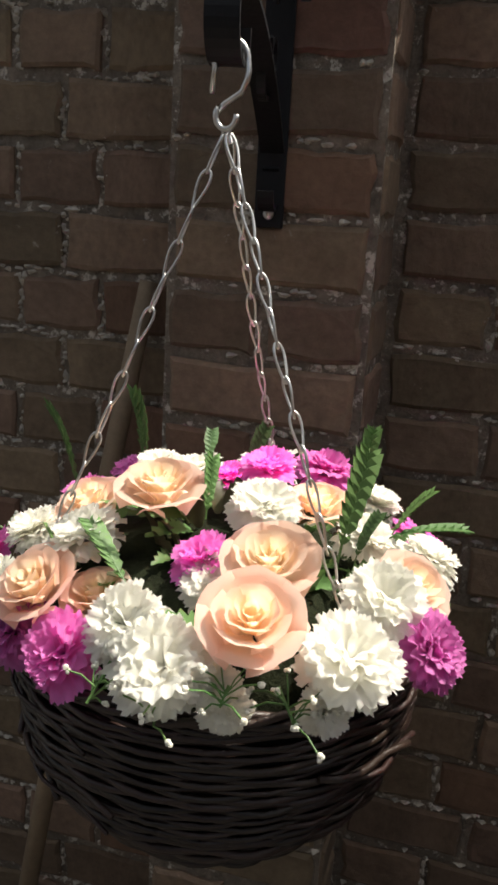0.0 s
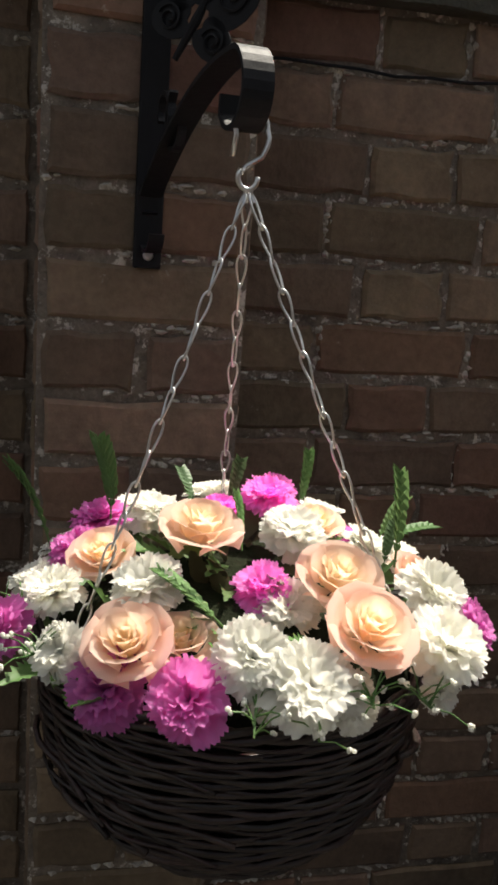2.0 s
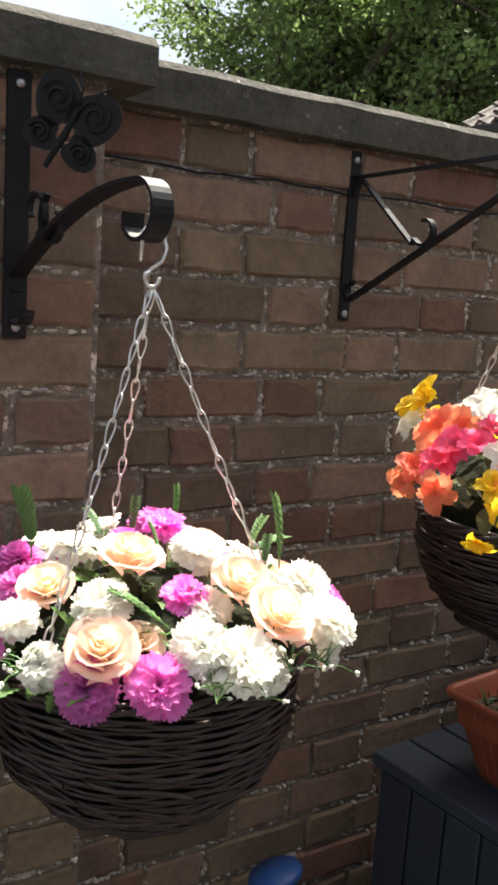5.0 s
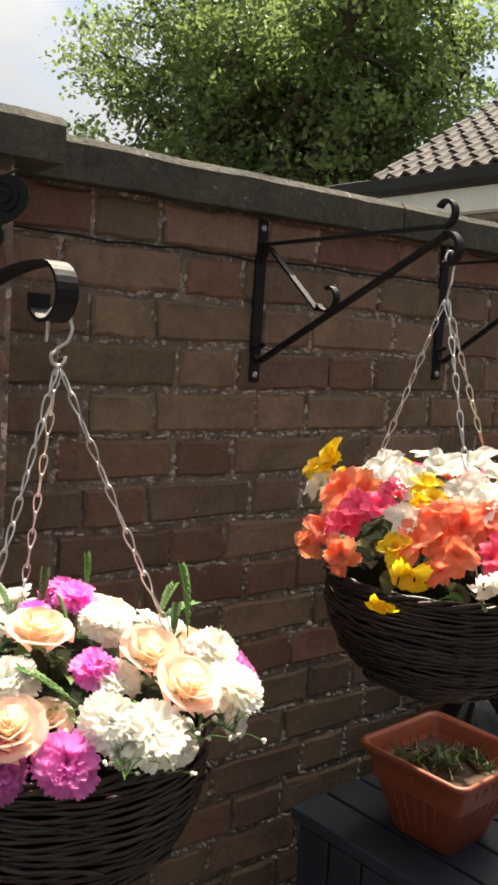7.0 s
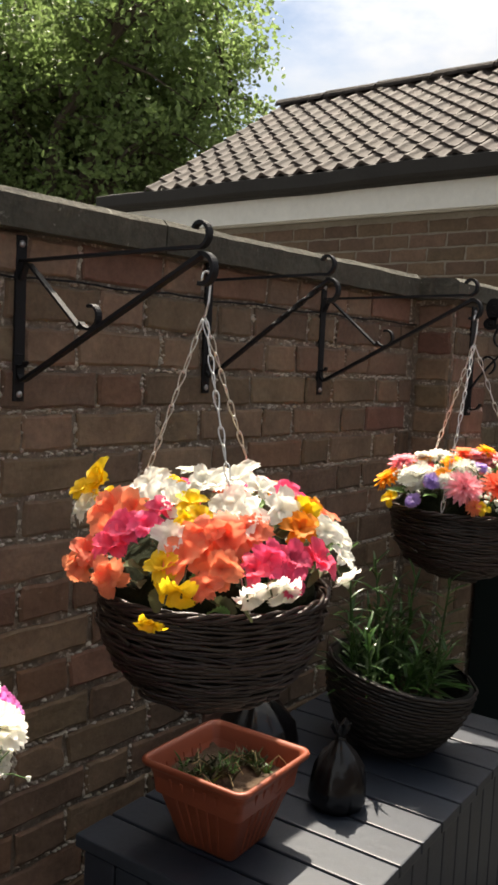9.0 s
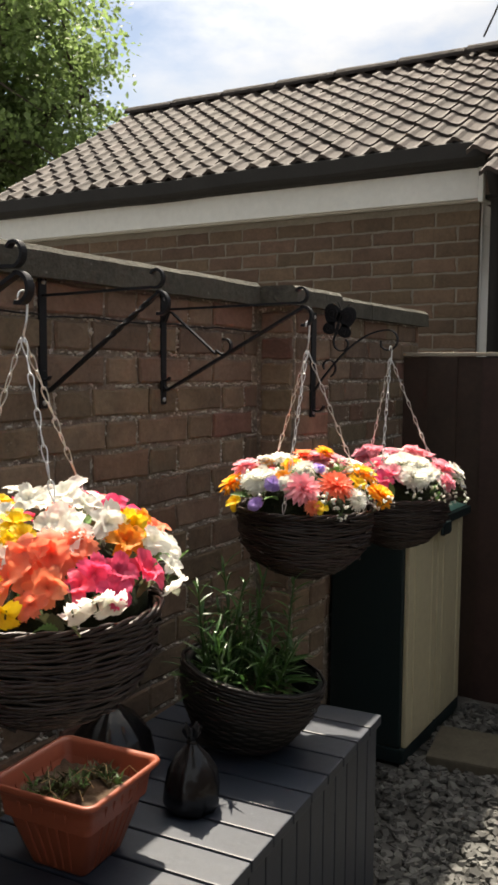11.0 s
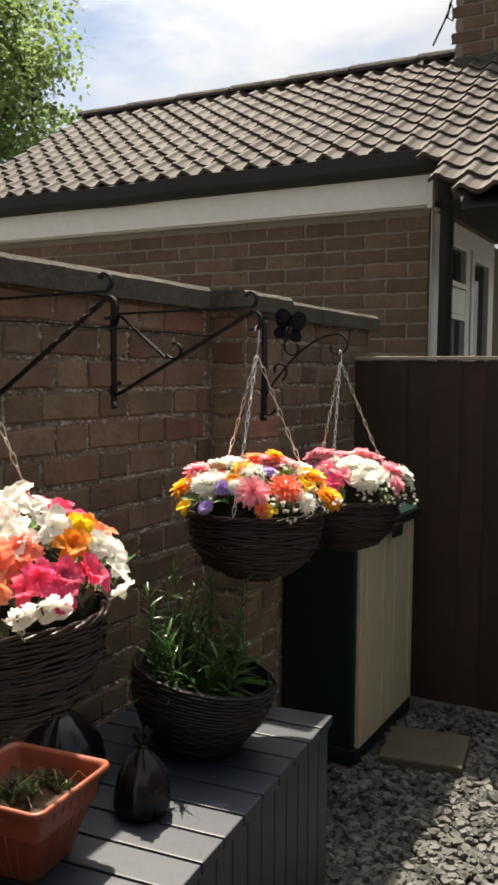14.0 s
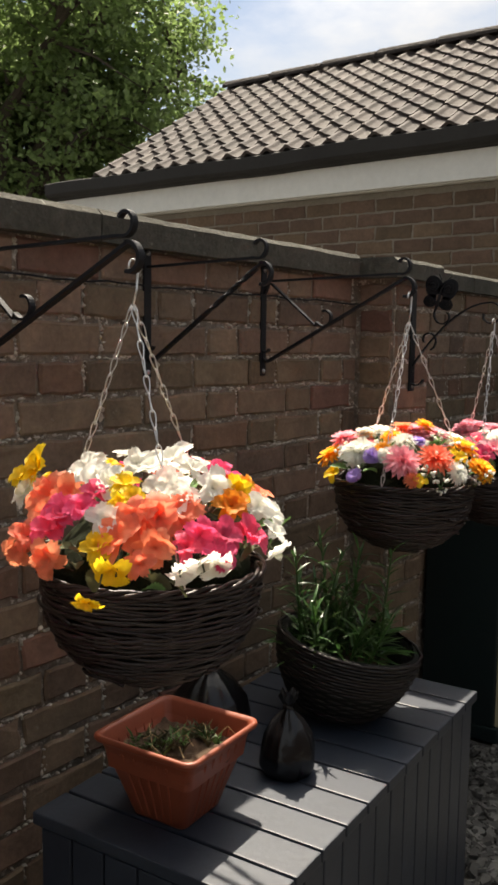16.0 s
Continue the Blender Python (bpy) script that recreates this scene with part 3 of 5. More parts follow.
def hook_part(parent, z_top, z_low, s_hook, lean):
    pts = []
    if s_hook:
        h = z_top - z_low
        for i in range(15):
            a = radians(200 - i * 200 / 14)
            pts.append((0.012 * math.cos(a), 0.002, z_top - 0.014 + 0.014 * math.sin(a)))
        pts = [(-0.013, 0.002, z_top - 0.035)] + pts + [(0.0135, 0, z_top - 0.02), (0.0125, 0, z_top - 0.026), (0.009, 0, z_top - 0.034), (-0.003, 0, z_top - h * 0.72), (-0.007, 0, z_top - h * 0.8)]
        for i in range(13):
            a = radians(150 + i * 215 / 12)
            pts.append((0.0075 * math.cos(a) - 0.001, -0.001, z_low + 0.009 + 0.009 * math.sin(a)))
        part("s_hook", tube(bmesh.new(), pts, 0.0021, 7), M_CHAIN, parent, "bent galvanised s-hook", True, pose(*lean, 0))
    else:
        for i in range(11):
            a = radians(190 - i * 190 / 10)
            pts.append((0.009 * math.cos(a), 0, z_top - 0.011 + 0.011 * math.sin(a)))
        part("hook", tube(bmesh.new(), pts + [(0.007, 0, z_top - 0.04), (0.0, 0, z_low)], 0.0018, 6), M_CHAIN, parent, "galvanised wire hook", True, pose(*lean, 0))


def basket(x, y, rim, depth, radius, hook_z, apex, label, s_hook=False, turn=30, chains=3, seed=1, lean=(0, 0)):
    """A bowl of woven willow on three chains."""
    b = thing("hanging_basket", pose(x, y, 0), label, "hanging basket", "hanging baskets along the wall")
    rng = random.Random(seed)
    prof = [(radius * (1 - f ** 2.6) ** 0.5 if f < 1 else 0.02, rim - depth * f) for f in [k / 12 for k in range(13)]]
    prof[-1] = (radius * 0.28, rim - depth)
    bm = bmesh.new()
    lathe(bm, [(r * 0.93, z) for r, z in prof[::-1]], 40)
    bowl = part("bowl", bm, M_LINER, b, "black lined woven willow bowl", True)

    def at(f):
        f = min(max(f, 0), 0.995)
        return max(radius * (1 - f ** 2.6) ** 0.5, radius * 0.3)
    rows = 42
    for i in range(rows):
        f = i / rows
        pts, ph = [], rng.random() * 6
        for k in range(72):
            a = k / 72 * math.tau
            r = at(f) + 0.0022 * math.cos(a * 12 + (i % 2) * math.pi) + 0.003 * noise.noise((math.cos(a) * 3, math.sin(a) * 3, i * 1.7 + seed))
            z = rim - depth * f + 0.005 * noise.noise((math.cos(a) * 2.2 + 9, math.sin(a) * 2.2, i * 0.6 + seed))
            pts.append((r * math.cos(a), r * math.sin(a), z))
        part("withy", tube(bmesh.new(), pts, rng.uniform(0.0019, 0.0032), 5, True), M_WICKER, bowl, smooth=True)
    for j in range(3):
        pts = []
        for k in range(90):
            a = k / 90 * math.tau
            pts.append(((radius + 0.003 + 0.004 * math.cos(a * 9 + j * 2.1)) * math.cos(a), (radius + 0.003 + 0.004 * math.cos(a * 9 + j * 2.1)) * math.sin(a), rim + 0.002 + 0.004 * math.sin(a * 9 + j * 2.1)))
        part("rim_withy", tube(bmesh.new(), pts, 0.0032, 6, True), M_WICKER, bowl, smooth=True)
    for j in range(14):
        a0 = rng.random() * math.tau
        f0 = rng.random() * 0.8
        pts = []
        for k in range(8):
            a = a0 + k * 0.09
            r = at(f0 + 0.01 * k) + 0.006 + 0.004 * math.sin(k)
            pts.append((r * math.cos(a), r * math.sin(a), rim - depth * (f0 + 0.012 * k)))
        part("loose_withy", tube(bmesh.new(), pts, rng.uniform(0.0016, 0.003), 5), M_WICKER, bowl, smooth=True)
    hook_part(b, hook_z, apex + 0.004, s_hook, lean)
    for k in range(chains):
        a = radians(turn + 120 * k)
        chain(b, (lean[0] + 0.003 * math.cos(a), lean[1] + 0.003 * math.sin(a), apex), (radius * 0.98 * math.cos(a), radius * 0.98 * math.sin(a), rim + 0.008))
    return b


def dome_z(dx, dy, R, h):
    return h * math.sqrt(max(0.02, 1 - (dx * dx + dy * dy) / (R * R)))


def plant_out(b, spots, mesh_list, name, label, z0, R, h, seed, tilt=0.75, sink=0.0, scale=1.0):
    """Sets one flower head on each spot of the mound, facing outwards."""
    rng = random.Random(seed)
    for dx, dy in spots:
        p = Vector((dx, dy, z0 + dome_z(dx, dy, R, h) - sink))
        nrm = Vector((dx / R / R, dy / R / R, max(p.z - z0, 0.03) / h / h)).normalized()
        nrm = (nrm * tilt + Vector((0, -0.25, 0.55))).normalized()
        q = nrm.to_track_quat("Z", "Y").to_matrix().to_4x4()
        s = scale * rng.uniform(0.84, 1.14)
        part(name, rng.choice(mesh_list), None, b, label, at=Matrix.Translation(p) @ q @ pose(0, 0, 0, rng.uniform(-16, 16), rng.uniform(-16, 16), rng.uniform(0, 360)) @ Matrix.Diagonal((s, s, s, 1)))


def set_heads(b, spots, mesh_list, size, name, label, z0, R, h, seed, bias=(0.0, -0.2, 0.35), spread=10, sink=0.28, swell=1.1):
    """Sets one flower head on each spot (x, y, z, radius), facing out of the mound and towards bias. size: the radius of the meshes."""
    rng = random.Random(seed)
    for x, y, z, r in spots:
        nrm = (Vector((x / R / R, y / R / R, (z - z0) / h / h)).normalized() + Vector(bias)).normalized()
        q = nrm.to_track_quat("Z", "Y").to_matrix().to_4x4()
        k = swell * r / size
        part(name, rng.choice(mesh_list), None, b, label, at=Matrix.Translation(Vector((x, y, z)) - nrm * r * sink) @ q @ pose(0, 0, 0, rng.uniform(-spread, spread), rng.uniform(-spread, spread), rng.uniform(0, 360)) @ Matrix.Diagonal((k, k, k, 1)))


def foliage(b, count, mesh_list, z0, R, h, seed, low=0.0, up=0.35):
    """Leaves that fill the mound between the heads."""
    rng = random.Random(seed)
    for _ in range(count):
        a, r = rng.random() * math.tau, R * math.sqrt(rng.random()) * 0.93
        dx, dy = r * math.cos(a), r * math.sin(a)
        p = Vector((dx, dy, z0 + dome_z(dx, dy, R, h) - 0.035 - low))
        s = rng.uniform(0.7, 1.2)
        part("leaf", rng.choice(mesh_list), None, b, at=Matrix.Translation(p) @ pose(0, 0, 0, rng.uniform(-40, 40), -math.degrees(up) + rng.uniform(-45, 20), math.degrees(a) + rng.uniform(-70, 70)) @ Matrix.Diagonal((s, s, s, 1)))


def spray(b, base, reach, n, seed, size=0.006):
    """A fine stem spray with tiny white buds."""
    rng = random.Random(seed)
    base, reach = Vector(base), Vector(reach)
    stem = bmesh.new()
    tips = []
    mid = base + reach * 0.5
    tube(stem, [base, mid, base + reach], 0.0009, 4)
    for _ in range(n):
        s = base + reach * rng.uniform(0.3, 1.0)
        e = s + Vector((rng.uniform(-1, 1), rng.uniform(-1, 1), rng.uniform(-0.3, 0.9))) * 0.022
        tube(stem, [s, (s + e) / 2 + Vector((0, 0, 0.003)), e], 0.0006, 4)
        tips.append(e)
    st = tagged(part("spray", stem, M_LEAF, b, "fine green spray with tiny white buds"), kind="stuff")
    for e in tips:
        bm = bmesh.new()
        for _ in range(4):
            bmesh.ops.create_icosphere(bm, subdivisions=1, radius=size * rng.uniform(0.35, 0.6), matrix=Matrix.Translation(e + Vector((rng.uniform(-1, 1), rng.uniform(-1, 1), rng.uniform(-1, 1))) * size * 0.45))
        part("bud", bm, M_WHITE, st, smooth=True)


def mound(b, z0, R, h, material):
    """The dark moss and foam under the flowers."""
    bm = bmesh.new()
    lathe(bm, [(R * math.cos(radians(t)), z0 + h * math.sin(radians(t))) for t in range(0, 90, 9)] + [(0.002, z0 + h)], 32)
    for v in bm.verts:
        v.co += v.co.normalized() * 0.008 * noise.noise(v.co * 30)
    part("moss", bm, material, b, "dark mossy filling", True)


LEAVES = [leaf_mesh(0.042, 0.024, 0.08, k, M_DARKLEAF) for k in range(3)]
LEAVES_G = [leaf_mesh(0.05, 0.02, 0.25, k + 5, M_LEAF) for k in range(3)]


def fern_mesh(length, seed):
    """A deeply cut leaf: a midrib with pairs of pointed lobes that shorten towards the tip, along +x, arched."""
    bm = bmesh.new()
    rng = random.Random(seed)
    n = 9
    arch = lambda f: Vector((length * f, 0.05 * length * math.sin(3 * f + seed), 0.12 * length * math.sin(f * 2.4)))
    tube(bm, [arch(k / 12) for k in range(13)], [0.0011 - 0.0007 * k / 12 for k in range(13)], 5)
    for k in range(n):
        f = 0.16 + 0.8 * k / n
        L = length * 0.24 * math.sin(math.pi * (0.25 + 0.7 * (1 - f))) * rng.uniform(0.85, 1.1)
        for s in (-1, 1):
            p = arch(f)
            d = Vector((0.84, s * 0.58, 0.14)).normalized()
            w = Vector((0.5, -s * 0.86, 0)).normalized() * L * 0.2
            up = Vector((0, 0, 0.0006))
            q = [p - w, p + d * L * 0.5 - w * 1.25 + up * 3, p + d * L, p + d * L * 0.5 + w * 1.1 + up * 3, p + w]
            a = [bm.verts.new(v) for v in q]
            b = [bm.verts.new(v - up) for v in q]
            bm.faces.new(a)
            bm.faces.new(b[::-1])
            for i in range(5):
                bm.faces.new((a[i], a[(i + 1) % 5], b[(i + 1) % 5], b[i]))
    return finish("fern_leaf", bm, M_LEAF, False)


FERN = [fern_mesh(0.082, k) for k in range(3)]

# basket with peach roses, white and magenta carnations
B1 = basket(0.058, -0.412, 0.908, 0.188, 0.157, 1.326, 1.264, "dark willow hanging basket of peach roses and white and magenta carnations", True, turn=85, seed=3, lean=(-0.013, -0.002))
Z, R, H = 0.905, 0.235, 0.13
mound(B1, Z - 0.01, 0.15, 0.085, M_MOSS)
ROSES = [rose_mesh(0.031, k, M_PEACH) for k in range(4)]
WHITES = [carnation_mesh(0.0315, k, M_WHITE) for k in range(4)]
MAGENTAS = [carnation_mesh(0.0315, k + 7, M_MAGENTA) for k in range(3)]
set_heads(B1, [(-0.039, -0.040, 1.019, 0.033), (-0.100, -0.119, 0.963, 0.032), (-0.060, -0.103, 0.956, 0.026), (0.064, -0.149, 0.983, 0.033), (0.058, -0.089, 0.996, 0.033), (-0.112, -0.010, 0.986, 0.027), (0.150, -0.030, 0.968, 0.029), (0.068, 0.018, 1.003, 0.026)], ROSES, 0.035, "rose", "peach silk rose", Z, R, H, 1, sink=0.0)
set_heads(B1, [(-0.084, -0.075, 0.988, 0.030), (-0.150, -0.030, 0.965, 0.026), (-0.019, -0.151, 0.965, 0.028), (0.017, -0.172, 0.955, 0.033), (0.137, -0.089, 0.985, 0.029), (0.125, -0.142, 0.967, 0.032), (0.037, -0.030, 1.014, 0.027), (0.022, -0.087, 0.973, 0.027), (-0.067, 0.034, 1.010, 0.025), (0.103, 0.100, 0.985, 0.025), (0.112, 0.0, 0.988, 0.025), (-0.145, -0.095, 0.945, 0.022), (-0.165, 0.030, 0.950, 0.023)], WHITES, 0.039, "carnation", "white silk carnation", Z, R, H, 2, sink=0.0)
set_heads(B1, [(0.026, 0.018, 1.028, 0.022), (0.056, 0.110, 1.005, 0.026), (0.006, -0.073, 0.983, 0.023), (-0.130, 0.019, 0.983, 0.023), (-0.062, -0.156, 0.938, 0.028), (-0.116, -0.126, 0.931, 0.027), (0.172, -0.090, 0.955, 0.027), (-0.188, -0.040, 0.940, 0.022), (-0.010, 0.040, 1.008, 0.019)], MAGENTAS, 0.037, "carnation", "magenta silk carnation", Z, R, H, 3, bias=(0, -0.25, 0.1), sink=0.05)
SMALLW = [carnation_mesh(0.02, k + 30, M_WHITE) for k in range(2)]
set_heads(B1, [(0.054, -0.167, 0.923, 0.019), (0.047, -0.170, 0.942, 0.018), (0.118, -0.165, 0.937, 0.018), (-0.008, -0.168, 0.934, 0.014)], SMALLW, 0.025, "small_carnation", "small drooping white carnation", Z, R, H, 8, bias=(0, -0.5, -0.5))
# the back of the mound, as full as its front
set_heads(B1, [(0.0, 0.13, 0.995, 0.03), (-0.07, 0.13, 0.98, 0.03), (0.155, 0.04, 0.965, 0.028), (0.04, 0.17, 0.95, 0.028), (-0.14, 0.12, 0.945, 0.027)], WHITES, 0.039, "carnation", "white silk carnation", Z, R, H, 5, sink=0.0)
set_heads(B1, [(-0.11, 0.09, 0.985, 0.026), (0.14, 0.11, 0.95, 0.027), (-0.03, 0.18, 0.945, 0.027)], MAGENTAS, 0.037, "carnation", "magenta silk carnation", Z, R, H, 6, sink=0.0)
foliage(B1, 70, LEAVES_G, Z, 0.18, 0.10, 4, 0.012)
foliage(B1, 45, LEAVES + LEAVES_G[:1], Z, 0.10, 0.115, 44, 0.0)
for dx, dy, dz, rz, ry, s in ((0.105, -0.082, 0.998, 90, -60, 0.95), (-0.103, 0.072, 0.985, 200, -78, 0.95), (0.085, 0.12, 0.975, 90, -80, 0.8), (-0.03, -0.108, 0.966, 151, -24, 0.8), (0.12, 0.0, 0.985, 18, -4, 0.8), (0.125, 0.01, 0.985, 25, -42, 0.6), (-0.15, 0.05, 0.965, 165, -55, 1.05), (-0.03, 0.045, 1.005, 110, -30, 0.55), (-0.005, -0.035, 0.995, 105, -55, 0.6), (0.0, 0.05, 1.0, 60, -60, 0.6), (0.11, -0.05, 0.985, 60, -50, 0.5)):
    part("fern_leaf", FERN[int(s * 20) % 3], None, B1, "green serrated plastic leaf", at=pose(dx, dy, dz, 0, 0, rz) @ pose(0, 0, 0, 0, ry, 0) @ pose(0, 0, 0, 35 if ry < -50 else 0, 0, 0) @ Matrix.Diagonal((s, s, s, 1)))
for k, (bx, by, rx, ry, rz) in enumerate(((-0.02, -0.175, -0.01, -0.05, -0.035), (0.02, -0.18, 0.0, -0.04, -0.045), (0.09, -0.165, 0.03, -0.045, -0.02), (-0.15, -0.09, -0.05, -0.02, -0.01), (-0.17, -0.02, -0.05, 0.0, 0.0), (0.06, -0.175, 0.0, -0.035, -0.01))):
    spray(B1, (bx * 0.95, by * 0.95, Z + 0.04), (rx * 0.5, ry * 0.45, rz * 0.5), 12, k, 0.0038)

# basket with coral, pink, yellow and white blossoms
B2 = basket(0.615, -0.44, 1.0, 0.165, 0.157, 1.438, 1.372, "dark willow hanging basket of coral, pink, yellow and white blossoms", False, turn=119, seed=5, lean=(-0.018, 0.02))
Z, R, H = 1.005, 0.225, 0.172
mound(B2, Z - 0.01, 0.145, 0.1, M_MOSS)
CORALS = [blossom_mesh(0.032, k, M_CORAL) for k in range(4)]
PINKS = [blossom_mesh(0.032, k + 4, M_PINK) for k in range(3)]
YELLOWS = [blossom_mesh(0.032, k + 9, M_YELLOW) for k in range(3)]
WHITEB = [blossom_mesh(0.032, k + 14, M_WHITE) for k in range(3)]
set_heads(B2, [(-0.103, 0.138, 1.150, 0.028), (-0.087, 0.124, 1.126, 0.017), (-0.122, 0.150, 1.135, 0.018), (-0.107, -0.051, 1.143, 0.019), (-0.118, -0.077, 1.130, 0.016), (-0.134, -0.068, 1.123, 0.014), (0.016, -0.144, 1.127, 0.022), (-0.181, -0.074, 1.074, 0.019)], YELLOWS, 0.03, "blossom", "yellow silk blossom", Z, 0.215, 0.165, 11, bias=(-0.45, -0.5, 0.1), spread=24)
set_heads(B2, [(-0.118, 0.143, 1.114, 0.025), (-0.112, 0.005, 1.146, 0.028), (-0.114, -0.028, 1.143, 0.023), (-0.049, -0.042, 1.162, 0.022), (0.008, -0.028, 1.168, 0.029), (-0.054, -0.021, 1.164, 0.020), (-0.015, 0.041, 1.167, 0.016), (-0.078, -0.097, 1.140, 0.031), (-0.075, -0.116, 1.132, 0.028), (-0.016, -0.131, 1.136, 0.025), (-0.158, -0.068, 1.104, 0.023), (0.038, -0.166, 1.106, 0.021), (0.067, -0.170, 1.092, 0.020), (0.043, -0.191, 1.073, 0.017), (-0.004, -0.083, 1.157, 0.018), (-0.06, 0.07, 1.15, 0.024)], WHITEB, 0.03, "blossom", "white silk blossom", Z, 0.215, 0.165, 12, bias=(-0.45, -0.5, 0.1), spread=24)
set_heads(B2, [(-0.139, 0.066, 1.120, 0.031), (-0.143, 0.022, 1.127, 0.027), (-0.166, 0.046, 1.103, 0.023), (-0.190, 0.050, 1.072, 0.022), (-0.198, 0.062, 1.049, 0.021), (-0.207, -0.008, 1.050, 0.024), (-0.162, -0.091, 1.088, 0.032), (-0.138, -0.097, 1.107, 0.026), (-0.115, -0.121, 1.109, 0.034), (-0.085, -0.136, 1.115, 0.024), (-0.140, -0.136, 1.074, 0.026), (-0.160, -0.128, 1.055, 0.018), (-0.052, -0.079, 1.153, 0.018)], CORALS, 0.03, "blossom", "coral silk blossom", Z, 0.215, 0.165, 13, bias=(-0.45, -0.5, 0.1), spread=24)
set_heads(B2, [(-0.169, 0.006, 1.107, 0.027), (-0.159, -0.024, 1.114, 0.022), (-0.185, 0.014, 1.089, 0.022), (-0.085, -0.169, 1.083, 0.021), (-0.055, -0.180, 1.084, 0.023), (-0.071, -0.190, 1.061, 0.020), (-0.108, -0.162, 1.074, 0.020), (-0.010, -0.191, 1.080, 0.026), (0.042, -0.091, 1.151, 0.018), (-0.133, -0.023, 1.133, 0.017)], PINKS, 0.03, "blossom", "deep pink silk blossom", Z, 0.215, 0.165, 14, bias=(-0.45, -0.5, 0.1), spread=24)
ORANGEB = [blossom_mesh(0.032, k + 22, M_ORANGE) for k in range(2)]
set_heads(B2, [(-0.012, -0.160, 1.115, 0.023), (0.064, -0.124, 1.131, 0.013)], ORANGEB, 0.03, "blossom", "orange silk blossom", Z, 0.215, 0.165, 18, bias=(-0.45, -0.5, 0.1))
set_heads(B2, [(-0.184, -0.103, 1.036, 0.025), (-0.205, -0.082, 1.003, 0.018)], YELLOWS, 0.03, "blossom", "drooping yellow silk blossom", Z, 0.215, 0.165, 19, bias=(0.2, 0.1, -1.0))
set_heads(B2, [(0.029, -0.207, 1.045, 0.020), (-0.125, -0.170, 1.038, 0.019), (-0.099, -0.183, 1.047, 0.025), (-0.084, -0.193, 1.040, 0.022)], WHITEB, 0.03, "blossom", "drooping white silk blossom", Z, 0.215, 0.165, 20, bias=(0.1, 0.2, -1.0))
# the side towards the wall
for j, (m, lab) in enumerate(((WHITEB, "white silk blossom"), (CORALS, "coral silk blossom"), (PINKS, "deep pink silk blossom"), (YELLOWS, "yellow silk blossom"))):
    plant_out(B2, [(0.19 * math.sqrt(0.15 + 0.8 * (k + 0.5) / 20) * math.cos(-0.75 + 2.6 * ((k * 0.618) % 1)), 0.19 * math.sqrt(0.15 + 0.8 * (k + 0.5) / 20) * math.sin(-0.75 + 2.6 * ((k * 0.618) % 1))) for k in range(j, 20, 4)], m, "blossom", lab, Z - 0.012, 0.215, 0.165, 60 + j, scale=0.9)
foliage(B2, 90, LEAVES + LEAVES_G[:1], Z, 0.19, 0.15, 17, 0.005)
foliage(B2, 40, LEAVES + LEAVES_G[:1], Z, 0.19, 0.11, 117, 0.01)
for k, (dx, dy, dz) in enumerate(((-0.165, -0.10, 1.06), (-0.175, -0.085, 1.05), (-0.12, -0.155, 1.06), (-0.09, -0.165, 1.06), (0.02, -0.18, 1.07))):
    part("stem", tube(bmesh.new(), [(dx * 0.8, dy * 0.8, dz + 0.02), (dx * 0.97, dy * 0.97, dz + 0.012), (dx * 1.1, dy * 1.1, dz - 0.02)], 0.0013, 5), M_DARKLEAF, B2)

# basket with dahlias and mixed small flowers
B3 = basket(1.478, -0.405, 1.02, 0.155, 0.152, 1.44, 1.372, "dark willow hanging basket of orange, yellow, pink and white flowers", False, turn=69, seed=7)
Z, R, H = 1.02, 0.2, 0.115
mound(B3, Z - 0.01, 0.14, 0.085, M_MOSS)
small = lambda m, k: [carnation_mesh(0.023, k, m), blossom_mesh(0.024, k + 1, m)]
POM_O = [dahlia_mesh(0.03, 3, M_AMBER), dahlia_mesh(0.03, 4, M_AMBER), carnation_mesh(0.03, 40, M_AMBER)]
DAH_P, DAH_O = [dahlia_mesh(0.03, 1, M_ROSEPINK), carnation_mesh(0.03, 48, M_ROSEPINK)], [dahlia_mesh(0.03, 2, M_CORAL)]
POM_W = [dahlia_mesh(0.03, 5, M_WHITE), carnation_mesh(0.03, 52, M_WHITE), carnation_mesh(0.03, 53, M_WHITE)]
set_heads(B3, [(-0.073, 0.150, 1.076, 0.029), (0.049, -0.026, 1.146, 0.019), (-0.069, -0.001, 1.127, 0.020), (-0.125, -0.013, 1.104, 0.018), (0.047, -0.118, 1.104, 0.030), (0.035, -0.169, 1.061, 0.024), (-0.017, 0.087, 1.122, 0.016)], POM_O, 0.03, "pompom_flower", "amber silk pompom flower", Z, 0.185, 0.115, 21, swell=1.25, sink=-0.1)
set_heads(B3, [(-0.154, 0.094, 1.046, 0.021), (-0.033, -0.143, 1.090, 0.020), (-0.142, -0.109, 1.050, 0.015)], [blossom_mesh(0.024, 45, M_YELLOW)], 0.023, "blossom", "yellow silk blossom", Z, 0.185, 0.115, 22, sink=-0.1)
set_heads(B3, [(0.024, 0.020, 1.138, 0.025), (-0.085, -0.117, 1.092, 0.032), (-0.152, -0.095, 1.049, 0.014)], DAH_O, 0.03, "dahlia", "orange-red silk dahlia", Z, 0.185, 0.115, 27, swell=1.25, sink=-0.1)
set_heads(B3, [(-0.048, 0.129, 1.114, 0.027), (-0.136, -0.065, 1.087, 0.033), (0.057, -0.052, 1.125, 0.029), (0.038, -0.008, 1.134, 0.020)], DAH_P, 0.03, "dahlia", "pink silk dahlia", Z, 0.185, 0.115, 26, swell=1.25, sink=-0.1)
